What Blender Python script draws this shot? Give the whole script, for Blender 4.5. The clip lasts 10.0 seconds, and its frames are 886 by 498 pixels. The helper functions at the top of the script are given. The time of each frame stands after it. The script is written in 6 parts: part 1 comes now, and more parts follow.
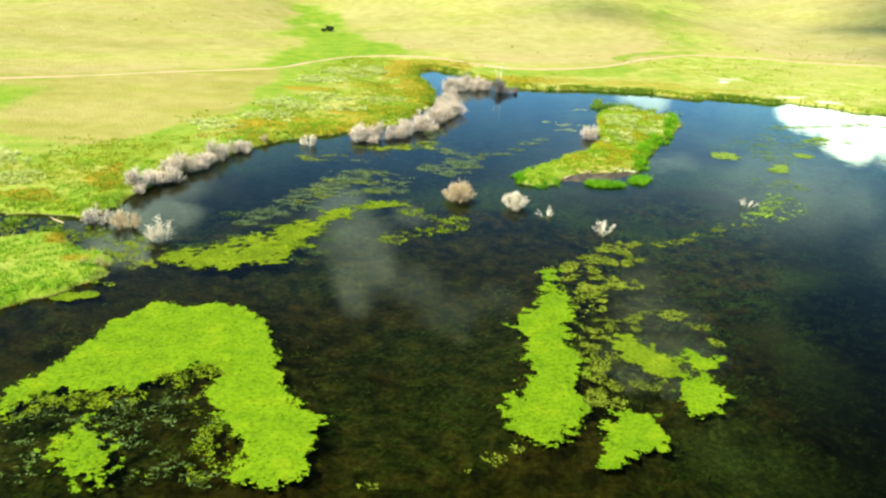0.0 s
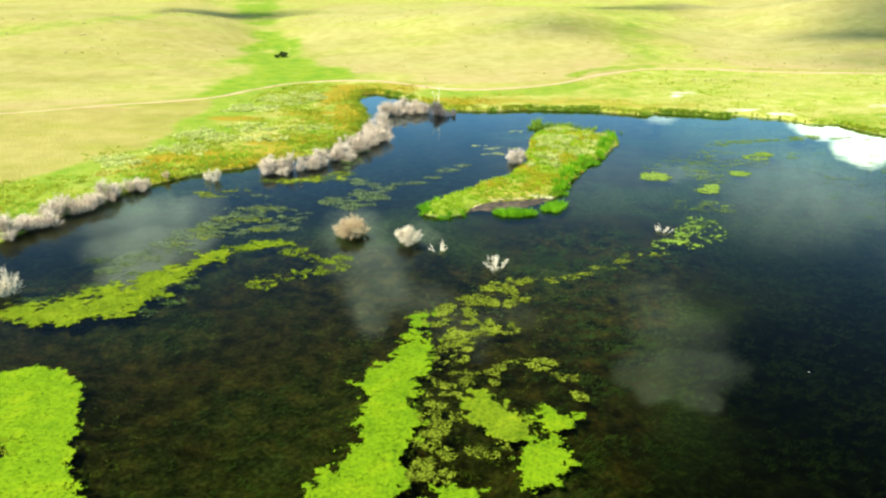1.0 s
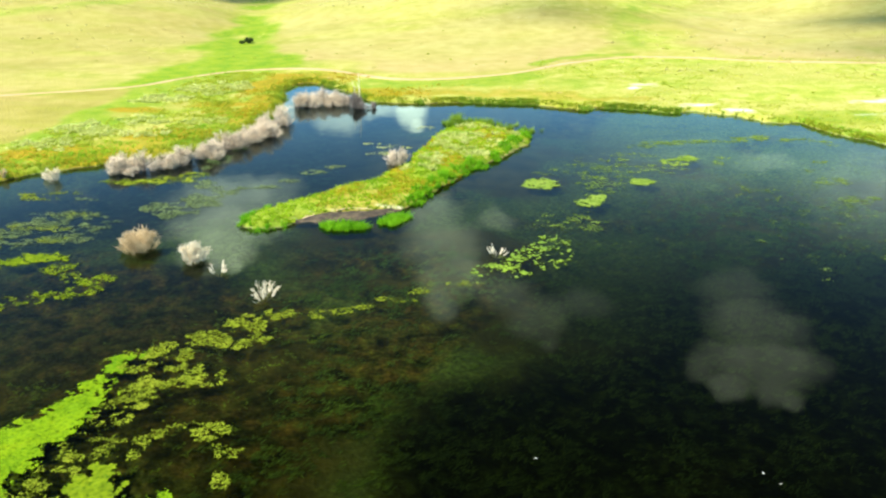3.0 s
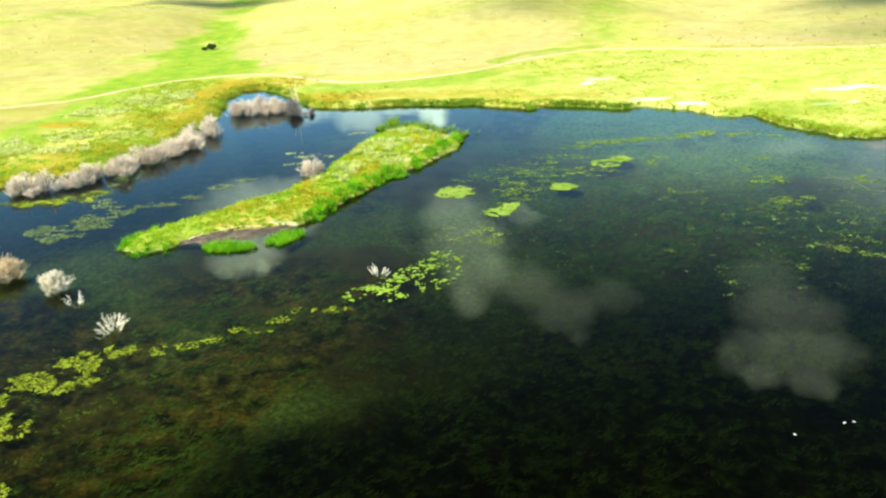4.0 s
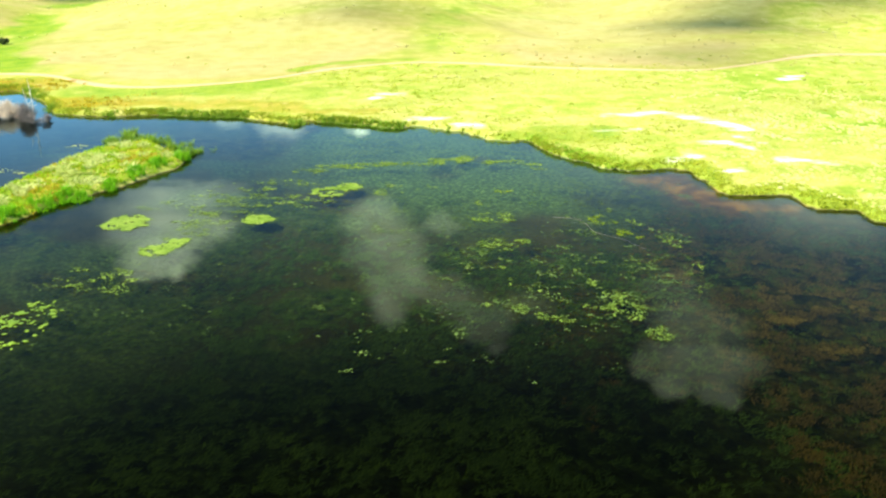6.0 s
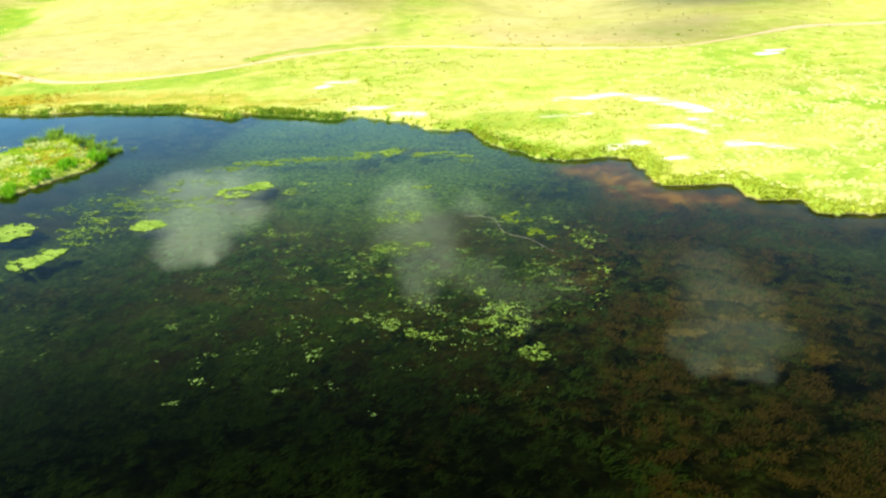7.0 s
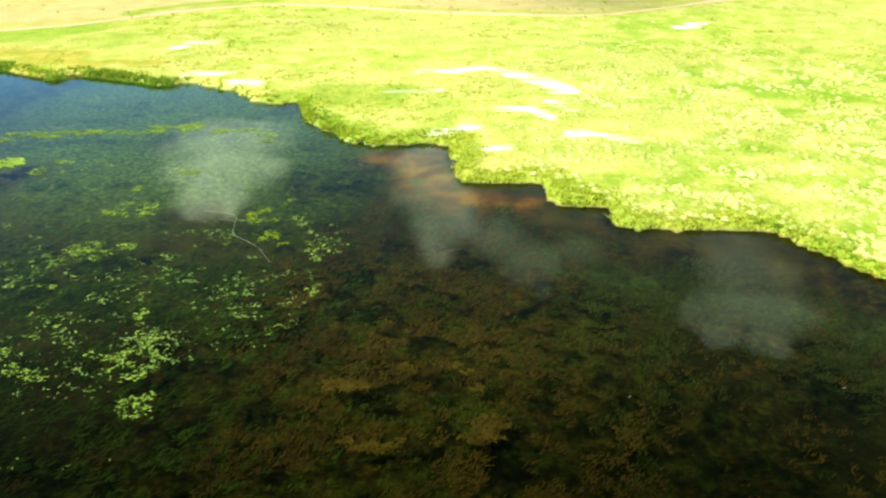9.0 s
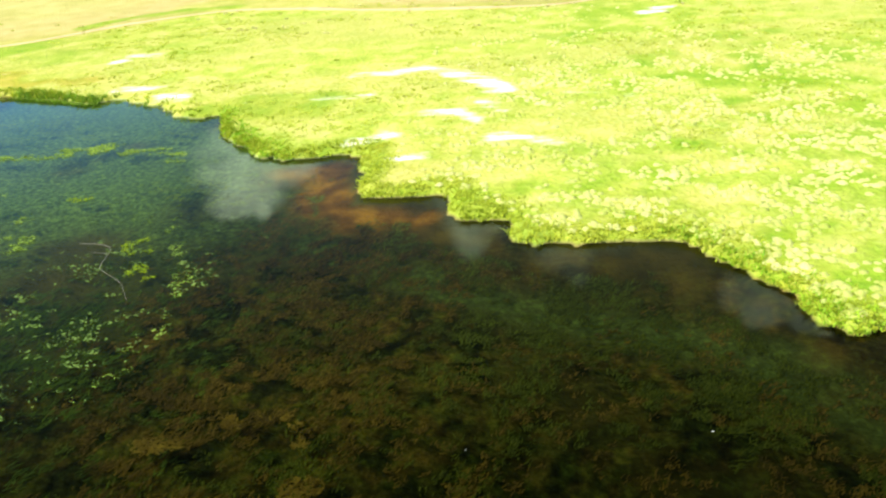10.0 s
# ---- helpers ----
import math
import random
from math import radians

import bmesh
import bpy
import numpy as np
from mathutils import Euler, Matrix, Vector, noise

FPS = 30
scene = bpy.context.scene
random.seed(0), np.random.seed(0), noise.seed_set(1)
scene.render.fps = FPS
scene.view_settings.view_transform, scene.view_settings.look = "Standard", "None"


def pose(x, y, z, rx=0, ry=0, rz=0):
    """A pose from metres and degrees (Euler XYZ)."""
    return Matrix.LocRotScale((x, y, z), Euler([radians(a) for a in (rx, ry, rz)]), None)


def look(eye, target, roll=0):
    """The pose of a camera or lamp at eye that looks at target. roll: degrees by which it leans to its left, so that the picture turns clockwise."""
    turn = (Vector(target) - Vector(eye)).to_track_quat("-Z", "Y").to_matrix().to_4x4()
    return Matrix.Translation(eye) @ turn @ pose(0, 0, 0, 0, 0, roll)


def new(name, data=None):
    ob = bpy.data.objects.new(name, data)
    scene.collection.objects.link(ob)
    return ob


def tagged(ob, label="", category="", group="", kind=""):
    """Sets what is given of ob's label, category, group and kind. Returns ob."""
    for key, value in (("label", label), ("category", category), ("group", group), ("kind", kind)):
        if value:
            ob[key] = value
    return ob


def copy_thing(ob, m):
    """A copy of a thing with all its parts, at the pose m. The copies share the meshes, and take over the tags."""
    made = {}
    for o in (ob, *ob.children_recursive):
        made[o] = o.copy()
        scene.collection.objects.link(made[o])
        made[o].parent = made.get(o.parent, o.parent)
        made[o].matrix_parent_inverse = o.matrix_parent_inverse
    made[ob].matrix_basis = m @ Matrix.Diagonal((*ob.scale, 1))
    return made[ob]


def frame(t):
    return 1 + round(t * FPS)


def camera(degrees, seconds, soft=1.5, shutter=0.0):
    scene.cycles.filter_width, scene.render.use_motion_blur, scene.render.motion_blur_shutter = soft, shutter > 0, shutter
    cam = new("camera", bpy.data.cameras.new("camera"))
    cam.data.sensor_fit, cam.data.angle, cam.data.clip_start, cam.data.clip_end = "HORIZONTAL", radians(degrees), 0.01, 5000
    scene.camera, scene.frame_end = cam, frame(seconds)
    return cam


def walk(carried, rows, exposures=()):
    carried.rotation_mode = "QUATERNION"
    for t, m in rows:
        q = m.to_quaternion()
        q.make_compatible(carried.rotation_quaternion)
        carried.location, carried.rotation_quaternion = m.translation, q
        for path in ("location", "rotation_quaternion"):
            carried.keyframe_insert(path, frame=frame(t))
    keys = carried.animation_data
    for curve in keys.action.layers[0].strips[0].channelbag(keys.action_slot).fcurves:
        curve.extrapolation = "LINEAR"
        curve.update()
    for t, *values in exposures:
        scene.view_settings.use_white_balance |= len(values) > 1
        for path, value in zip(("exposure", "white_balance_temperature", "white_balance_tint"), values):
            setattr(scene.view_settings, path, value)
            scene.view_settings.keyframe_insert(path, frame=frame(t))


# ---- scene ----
PATH = [
    (0, (0.033, 0.020, 20.892), (0.565, 18.534, 13.346), 2.15),
    (0.5, (4.583, 2.315, 20.918), (5.065, 20.960, 13.697), 1.51),
    (1, (9.083, 4.520, 20.817), (9.284, 23.196, 13.664), -0.08),
    (1.5, (13.627, 6.865, 20.594), (13.575, 25.571, 13.518), 0.09),
    (2, (18.062, 9.254, 20.275), (17.716, 27.966, 13.222), 1.12),
    (2.5, (22.434, 11.609, 20.033), (21.606, 30.233, 12.792), 0.94),
    (3.8, (33.465, 17.811, 19.431), (31.151, 36.158, 11.812), -2.93),
    (4, (35.075, 18.867, 19.322), (32.889, 37.261, 11.782), -3.21),
    (4.5, (38.951, 21.842, 18.568), (37.666, 40.398, 11.217), -1.62),
    (5, (42.586, 24.322, 18.132), (42.041, 42.990, 10.977), -0.56),
    (5.5, (46.050, 26.791, 17.725), (46.041, 45.536, 10.754), 0.52),
    (5.7, (47.489, 27.696, 17.639), (47.427, 46.384, 10.515), 0.47),
    (6.8, (55.665, 32.361, 17.278), (54.687, 50.789, 9.568), -1.38),
    (7, (57.121, 33.217, 17.211), (56.139, 51.610, 9.417), -1.95),
    (7.5, (60.657, 35.435, 16.959), (60.025, 53.695, 8.825), -1.13),
    (8, (64.101, 37.623, 16.646), (63.741, 55.762, 8.230), 0.70),
    (8.5, (67.432, 39.722, 16.363), (66.638, 57.796, 7.835), 0.74),
    (9, (70.840, 41.751, 16.149), (69.429, 59.724, 7.492), -0.16),
    (9.5, (73.977, 43.652, 16.004), (72.061, 61.566, 7.320), -1.60),
    (10, (77.289, 45.646, 15.897), (75.065, 63.459, 7.080), -3.81),
]
cam = camera(56.5, 10.0, soft=2.3)
walk(cam, [(t, look(eye, target, roll)) for t, eye, target, roll in PATH], [(0.0, 1.23), (2.5, 1.28), (4.0, 1.49), (5.0, 1.50), (7.5, 1.48), (9.0, 1.46), (10.0, 1.41)])

# ---- world, sun ----
SUN_WAY = Vector((-0.62, -0.42, 0.95)).normalized()      # from the ground towards the sun
sun = new("sun", bpy.data.lights.new("sun", "SUN"))
sun.data.energy, sun.data.angle, sun.data.color = 4.2, radians(0.5), (1.0, 0.95, 0.80)
sun.matrix_world = look((0, 0, 0), -SUN_WAY)

world = bpy.data.worlds.new("world")
scene.world = world
world.use_nodes = True
SKY_STRENGTH = 0.075

# bearing from north, height over the horizon, half width, half height (degrees), brightness, softness
CLOUDS = [
    # bright bank low in the north-east
    (28.0, 10.0, 4.6, 1.9, 2.5, 0.25), (25.6, 11.0, 2.2, 1.0, 2.3, 0.3), (28.4, 12.2, 2.0, 1.3, 2.4, 0.3), (33.0, 11.4, 4.2, 2.6, 2.5, 0.3),
    (14.7, 10.8, 1.7, 1.0, 0.75, 0.5),
    # low line of cloud in the north-west
    (-15.2, 12.3, 2.0, 0.8, 0.45, 0.6), (-12.2, 12.7, 1.9, 1.3, 0.5, 0.5), (-9.6, 12.1, 2.4, 1.0, 0.55, 0.5), (-7.0, 12.4, 1.3, 1.2, 0.95, 0.45), (-6.6, 13.2, 0.6, 0.5, 1.1, 0.5),
    # broad cloud tapering upwards
    (-19.8, 17.6, 4.5, 1.5, 0.85, 0.6), (-20.2, 19.4, 4.2, 1.5, 1.25, 0.5), (-21.2, 21.0, 2.6, 1.5, 1.7, 0.4), (-20.0, 21.9, 0.8, 0.8, 2.3, 0.5), (-22.8, 21.8, 0.9, 0.7, 1.5, 0.5), (-17.2, 19.4, 1.6, 1.0, 1.1, 0.5),
    # tall column with a trailing wing
    (-5.8, 19.6, 2.4, 1.7, 0.8, 0.7), (-4.8, 21.8, 3.1, 1.9, 1.1, 0.65), (-4.2, 23.8, 2.7, 1.8, 1.5, 0.6), (-5.0, 25.4, 1.5, 1.2, 1.9, 0.55), (-0.8, 20.0, 1.7, 0.7, 0.6, 0.6),
    (-0.4, 25.0, 2.6, 1.4, 0.9, 0.6), (2.2, 26.6, 2.6, 1.5, 0.95, 0.55), (5.8, 25.6, 2.2, 1.2, 0.6, 0.7), (3.4, 28.2, 0.8, 0.7, 1.0, 0.6),
    # solid cloud high to the north
    (16.4, 23.6, 2.8, 1.6, 0.5, 0.7), (18.0, 25.6, 3.6, 1.9, 0.95, 0.55), (18.8, 28.0, 4.2, 1.8, 1.6, 0.4), (16.8, 29.6, 1.9, 0.8, 2.2, 0.35), (20.4, 29.7, 2.0, 0.9, 1.9, 0.4), (14.8, 28.8, 1.1, 1.2, 1.3, 0.5),
    # thin veils lower down
    (12.0, 16.2, 8.0, 2.8, 0.2, 0.9), (25.0, 16.4, 6.0, 3.0, 0.48, 0.9), (21.0, 13.4, 4.0, 1.4, 0.16, 0.9),
    (17.2, 15.1, 2.6, 0.8, 0.34, 0.7), (22.2, 15.8, 2.4, 0.9, 0.2, 0.9), (28.2, 16.2, 3.6, 1.6, 0.42, 0.6), (33.5, 18.5, 4.0, 2.0, 0.34, 0.8),
]


def maths(nodes, links, operation, *values, kind="ShaderNodeMath"):
    n = nodes.new(kind)
    n.operation = operation
    for slot, v in enumerate(values):
        if isinstance(v, (int, float, tuple)):
            n.inputs[slot].default_value = v
        else:
            links.new(v, n.inputs[slot])
    return n.outputs["Value"] if operation in ("LENGTH", "DISTANCE") or kind == "ShaderNodeMath" else n.outputs["Vector"]


def build_sky(nodes, links):
    nodes.clear()
    vec = "ShaderNodeVectorMath"
    out, back = nodes.new("ShaderNodeOutputWorld"), nodes.new("ShaderNodeBackground")
    sky = nodes.new("ShaderNodeTexSky")
    sky.sky_type, sky.sun_disc = "NISHITA", False
    sky.sun_elevation = math.asin(SUN_WAY.z)
    sky.sun_rotation = math.atan2(SUN_WAY.x, SUN_WAY.y)
    sky.altitude, sky.air_density, sky.dust_density, sky.ozone_density = 2200.0, 1.0, 0.0, 5.0
    deep = maths(nodes, links, "MULTIPLY", sky.outputs[0], tuple(SKY_STRENGTH * c for c in (0.42, 1.10, 1.20)), kind=vec)     # a deep upland blue
    coord = nodes.new("ShaderNodeTexCoord").outputs["Generated"]
    split = nodes.new("ShaderNodeSeparateXYZ")
    links.new(coord, split.inputs[0])
    bearing = maths(nodes, links, "MULTIPLY", maths(nodes, links, "ARCTAN2", split.outputs[0], split.outputs[1]), 180 / math.pi)
    rise = maths(nodes, links, "MULTIPLY", maths(nodes, links, "ARCSINE", split.outputs[2]), 180 / math.pi)
    place = nodes.new("ShaderNodeCombineXYZ")
    links.new(bearing, place.inputs[0])
    links.new(rise, place.inputs[1])
    place = place.outputs[0]
    for scale, swing in ((0.32, 2.0), (0.9, 0.7)):            # billows and ragged edges
        ragged = nodes.new("ShaderNodeTexNoise")
        ragged.inputs["Scale"].default_value, ragged.inputs["Detail"].default_value = scale, 3.0
        links.new(place, ragged.inputs["Vector"])
        place = maths(nodes, links, "ADD", place, maths(nodes, links, "MULTIPLY_ADD", ragged.outputs["Color"], (swing, swing, 0), (-swing / 2, -swing / 2, 0), kind=vec), kind=vec)
    total = None
    for b, e, wide, tall, bright, soft in CLOUDS:
        off = maths(nodes, links, "MULTIPLY_ADD", place, (1 / wide, 1 / tall, 0), (-b / wide, -e / tall, 0), kind=vec)
        puff = nodes.new("ShaderNodeMapRange")
        puff.interpolation_type = "SMOOTHSTEP"
        for slot, value in zip(("From Min", "From Max", "To Min", "To Max"), (1.08 + soft * 0.6, 0.95 - soft, 0.0, bright)):
            puff.inputs[slot].default_value = value
        links.new(maths(nodes, links, "LENGTH", off, kind=vec), puff.inputs["Value"])
        total = puff.outputs[0] if total is None else maths(nodes, links, "SMOOTH_MAX", total, puff.outputs[0], 0.12)
    shade = nodes.new("ShaderNodeTexNoise")
    shade.inputs["Scale"].default_value, shade.inputs["Detail"].default_value = 0.55, 4.0
    links.new(place, shade.inputs["Vector"])
    total = maths(nodes, links, "MULTIPLY", total, maths(nodes, links, "MULTIPLY_ADD", shade.outputs[0], 0.9, 0.55))
    # broken cloud over the rest of the sky
    wide = nodes.new("ShaderNodeTexNoise")
    wide.inputs["Scale"].default_value, wide.inputs["Detail"].default_value = 4.0, 7.0
    links.new(coord, wide.inputs["Vector"])
    cover = nodes.new("ShaderNodeMapRange")
    for slot, value in zip(("From Min", "From Max", "To Min", "To Max"), (0.62, 0.75, 0.0, 0.06)):
        cover.inputs[slot].default_value = value
    links.new(wide.outputs[0], cover.inputs["Value"])
    glow = nodes.new("ShaderNodeVectorMath")
    glow.operation = "SCALE"
    glow.inputs[0].default_value = (1.05, 1.10, 0.66)
    links.new(maths(nodes, links, "MAXIMUM", total, cover.outputs[0]), glow.inputs["Scale"])
    links.new(maths(nodes, links, "ADD", deep, glow.outputs[0], kind=vec), back.inputs["Color"])
    links.new(back.outputs[0], out.inputs["Surface"])


build_sky(world.node_tree.nodes, world.node_tree.links)


# ---- materials ----
def shader(name):
    m = bpy.data.materials.new(name)
    m.use_nodes = True
    return m, m.node_tree.nodes, m.node_tree.links, m.node_tree.nodes["Principled BSDF"]


def noise_node(nodes, links, scale, detail=4.0, vector=None):
    n = nodes.new("ShaderNodeTexNoise")
    n.inputs["Scale"].default_value, n.inputs["Detail"].default_value = scale, detail
    if vector is not None:
        links.new(vector, n.inputs["Vector"])
    return n.outputs[0]


def ramp(nodes, links, value, stops):
    r = nodes.new("ShaderNodeValToRGB")
    while len(r.color_ramp.elements) < len(stops):
        r.color_ramp.elements.new(0.5)
    for e, (at, colour) in zip(r.color_ramp.elements, stops):
        e.position, e.color = at, (*colour, 1)
    links.new(value, r.inputs[0])
    return r.outputs[0]


def mix(nodes, links, amount, a, b):
    m = nodes.new("ShaderNodeMix")
    m.data_type = "RGBA"
    for slot, v in ((0, amount), (6, a), (7, b)):
        if isinstance(v, (int, float)):
            m.inputs[slot].default_value = v
        elif isinstance(v, tuple):
            m.inputs[slot].default_value = (*v, 1)
        else:
            links.new(v, m.inputs[slot])
    return m.outputs[2]


def times(nodes, links, a, b):
    m = nodes.new("ShaderNodeMath")
    m.operation, m.use_clamp = "MULTIPLY", True
    for slot, v in ((0, a), (1, b)):
        if isinstance(v, (int, float)):
            m.inputs[slot].default_value = v
        else:
            links.new(v, m.inputs[slot])
    return m.outputs[0]


def leafy(name, dark, light, roughness=0.6, see_through=0.25, patch=0.35, drift_share=0.62):
    """Leaves and blades: each one of its own shade, with drifts of tone across the ground."""
    m, nodes, links, bsdf = shader(name)
    geo = nodes.new("ShaderNodeNewGeometry")
    drift = noise_node(nodes, links, patch, 3.0, geo.outputs["Position"])
    one = ramp(nodes, links, geo.outputs["Random Per Island"], [(0.0, dark), (1.0, light)])
    two = ramp(nodes, links, drift, [(0.35, dark), (0.65, light)])
    colour = mix(nodes, links, drift_share, one, two)
    links.new(colour, bsdf.inputs["Base Color"])
    bsdf.inputs["Roughness"].default_value = roughness
    bsdf.inputs["Specular IOR Level"].default_value = 0.2
    soft, both = nodes.new("ShaderNodeBsdfTranslucent"), nodes.new("ShaderNodeMixShader")
    links.new(colour, soft.inputs["Color"])
    both.inputs[0].default_value = see_through
    links.new(bsdf.outputs[0], both.inputs[1])
    links.new(soft.outputs[0], both.inputs[2])
    links.new(both.outputs[0], nodes["Material Output"].inputs["Surface"])
    return m


def algal(name, dark, light, yellow, patch=0.7):
    """Floating algae: soft drifts of green and yellow, finely mottled."""
    m, nodes, links, bsdf = shader(name)
    geo = nodes.new("ShaderNodeNewGeometry")
    pos = geo.outputs["Position"]
    base = ramp(nodes, links, noise_node(nodes, links, patch, 4.0, pos), [(0.34, dark), (0.56, light), (0.70, yellow)])
    fine = ramp(nodes, links, noise_node(nodes, links, 5.0, 5.0, pos), [(0.36, tuple(0.45 * c for c in dark)), (0.50, light), (0.64, yellow)])
    one = ramp(nodes, links, geo.outputs["Random Per Island"], [(0.0, dark), (1.0, yellow)])
    colour = mix(nodes, links, 0.18, mix(nodes, links, 0.42, base, fine), one)
    links.new(colour, bsdf.inputs["Base Color"])
    bsdf.inputs["Roughness"].default_value = 0.8
    bsdf.inputs["Specular IOR Level"].default_value = 0.08
    return m


def barky(name, dark, light):
    m, nodes, links, bsdf = shader(name)
    geo = nodes.new("ShaderNodeNewGeometry")
    grain = noise_node(nodes, links, 9.0, 4.0, geo.outputs["Position"])
    one = ramp(nodes, links, geo.outputs["Random Per Island"], [(0.0, dark), (1.0, light)])
    two = ramp(nodes, links, grain, [(0.3, dark), (0.7, light)])
    links.new(mix(nodes, links, 0.4, one, two), bsdf.inputs["Base Color"])
    bsdf.inputs["Roughness"].default_value = 0.85
    return m


def ground_material():
    m, nodes, links, bsdf = shader("hill_and_bed")
    geo = nodes.new("ShaderNodeNewGeometry")
    pos = geo.outputs["Position"]
    cover = nodes.new("ShaderNodeAttribute")
    cover.attribute_name = "cover"
    bed = nodes.new("ShaderNodeAttribute")
    bed.attribute_name = "bed"
    c, b = nodes.new("ShaderNodeSeparateColor"), nodes.new("ShaderNodeSeparateColor")
    links.new(cover.outputs["Color"], c.inputs[0])
    links.new(bed.outputs["Color"], b.inputs[0])
    fine, mid = (noise_node(nodes, links, s, d, pos) for s, d in ((3.2, 5.0), (0.5, 5.0)))
    along = nodes.new("ShaderNodeVectorMath")                 # long drifts of grass tone, whose contrast also paints in relief shading
    along.operation = "MULTIPLY"
    along.inputs[1].default_value = (0.45, 1.3, 1.0)
    links.new(pos, along.inputs[0])
    large = noise_node(nodes, links, 0.09, 6.0, along.outputs[0])
    dry = mix(nodes, links, 0.5, ramp(nodes, links, mid, [(0.3, (0.225, 0.190, 0.046)), (0.5, (0.290, 0.248, 0.066)), (0.7, (0.37, 0.31, 0.10))]),
              ramp(nodes, links, large, [(0.36, (0.20, 0.205, 0.026)), (0.46, (0.285, 0.258, 0.052)), (0.55, (0.355, 0.298, 0.085)), (0.62, (0.375, 0.322, 0.10)), (0.7, (0.30, 0.21, 0.075))]))
    drift = noise_node(nodes, links, 0.22, 5.0, along.outputs[0])
    dry = mix(nodes, links, ramp(nodes, links, drift, [(0.50, (0, 0, 0)), (0.66, (0.40, 0.40, 0.40))]), dry, (0.235, 0.265, 0.022))        # greener flushes
    dry = mix(nodes, links, times(nodes, links, b.outputs[0], 0.75), dry, ramp(nodes, links, mid, [(0.3, (0.345, 0.310, 0.105)), (0.7, (0.44, 0.405, 0.165))]))     # bleached slopes
    dry = mix(nodes, links, b.outputs[2], dry, ramp(nodes, links, mid, [(0.3, (0.35, 0.265, 0.10)), (0.7, (0.43, 0.33, 0.15))]))      # the blush of seeding grass
    dry = mix(nodes, links, times(nodes, links, fine, 0.4), dry, (0.20, 0.18, 0.04))
    green = mix(nodes, links, 0.5, ramp(nodes, links, fine, [(0.3, (0.20, 0.24, 0.018)), (0.7, (0.375, 0.38, 0.09))]),
                ramp(nodes, links, mid, [(0.36, (0.17, 0.265, 0.010)), (0.5, (0.31, 0.345, 0.045)), (0.64, (0.45, 0.415, 0.14))]))
    green = mix(nodes, links, ramp(nodes, links, large, [(0.42, (0, 0, 0)), (0.62, (0.7, 0.7, 0.7))]), green, ramp(nodes, links, fine, [(0.3, (0.285, 0.265, 0.035)), (0.7, (0.39, 0.36, 0.125))]))
    wet = mix(nodes, links, 0.5, ramp(nodes, links, fine, [(0.3, (0.14, 0.135, 0.006)), (0.7, (0.33, 0.24, 0.014))]),
              ramp(nodes, links, mid, [(0.35, (0.16, 0.18, 0.006)), (0.65, (0.35, 0.235, 0.016))]))
    salt = ramp(nodes, links, fine, [(0.3, (0.62, 0.58, 0.48)), (0.7, (0.82, 0.80, 0.75))])
    lush = mix(nodes, links, 0.5, ramp(nodes, links, fine, [(0.3, (0.08, 0.17, 0.006)), (0.7, (0.20, 0.30, 0.018))]),
               ramp(nodes, links, mid, [(0.35, (0.11, 0.22, 0.008)), (0.65, (0.27, 0.31, 0.022))]))
    colour = mix(nodes, links, c.outputs[0], dry, green)
    colour = mix(nodes, links, cover.outputs["Alpha"], colour, lush)
    colour = mix(nodes, links, c.outputs[1], colour, wet)
    torn = noise_node(nodes, links, 0.9, 8.0, along.outputs[0])
    spread = maths(nodes, links, "MULTIPLY_ADD", torn, 2.4, maths(nodes, links, "SUBTRACT", c.outputs[2], 1.2))
    crusted = nodes.new("ShaderNodeMapRange")
    crusted.interpolation_type = "SMOOTHSTEP"
    for slot, value in zip(("From Min", "From Max", "To Min", "To Max"), (0.38, 1.35, 0.0, 0.85)):
        crusted.inputs[slot].default_value = value
    links.new(spread, crusted.inputs["Value"])
    colour = mix(nodes, links, crusted.outputs[0], colour, salt)
    # the pond's bed: silt, green weed, brown weed, orange silt
    tangle = nodes.new("ShaderNodeTexNoise")
    tangle.inputs["Scale"].default_value, tangle.inputs["Detail"].default_value, tangle.inputs["Roughness"].default_value = 3.4, 6.0, 0.66
    links.new(pos, tangle.inputs["Vector"])
    weave = tangle.outputs[0]
    silt = ramp(nodes, links, mid, [(0.3, (0.077, 0.064, 0.027)), (0.7, (0.18, 0.14, 0.054))])
    weed = ramp(nodes, links, weave, [(0.36, (0.09, 0.135, 0.075)), (0.50, (0.17, 0.255, 0.12)), (0.62, (0.30, 0.43, 0.165)), (0.75, (0.50, 0.66, 0.21))])
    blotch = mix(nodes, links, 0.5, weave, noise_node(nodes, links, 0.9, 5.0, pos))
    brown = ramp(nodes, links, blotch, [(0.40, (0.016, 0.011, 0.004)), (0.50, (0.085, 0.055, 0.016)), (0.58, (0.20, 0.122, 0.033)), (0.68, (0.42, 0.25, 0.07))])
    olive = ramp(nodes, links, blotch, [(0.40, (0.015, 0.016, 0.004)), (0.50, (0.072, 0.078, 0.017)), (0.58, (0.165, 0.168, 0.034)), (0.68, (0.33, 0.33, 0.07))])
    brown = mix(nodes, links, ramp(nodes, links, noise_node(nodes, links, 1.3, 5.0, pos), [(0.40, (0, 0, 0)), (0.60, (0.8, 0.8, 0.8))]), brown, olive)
    near_black = ramp(nodes, links, mix(nodes, links, 0.5, weave, noise_node(nodes, links, 1.1, 4.0, pos)), [(0.44, (0.004, 0.006, 0.002)), (0.53, (0.028, 0.042, 0.010)), (0.64, (0.12, 0.17, 0.032)), (0.75, (0.26, 0.30, 0.06))])
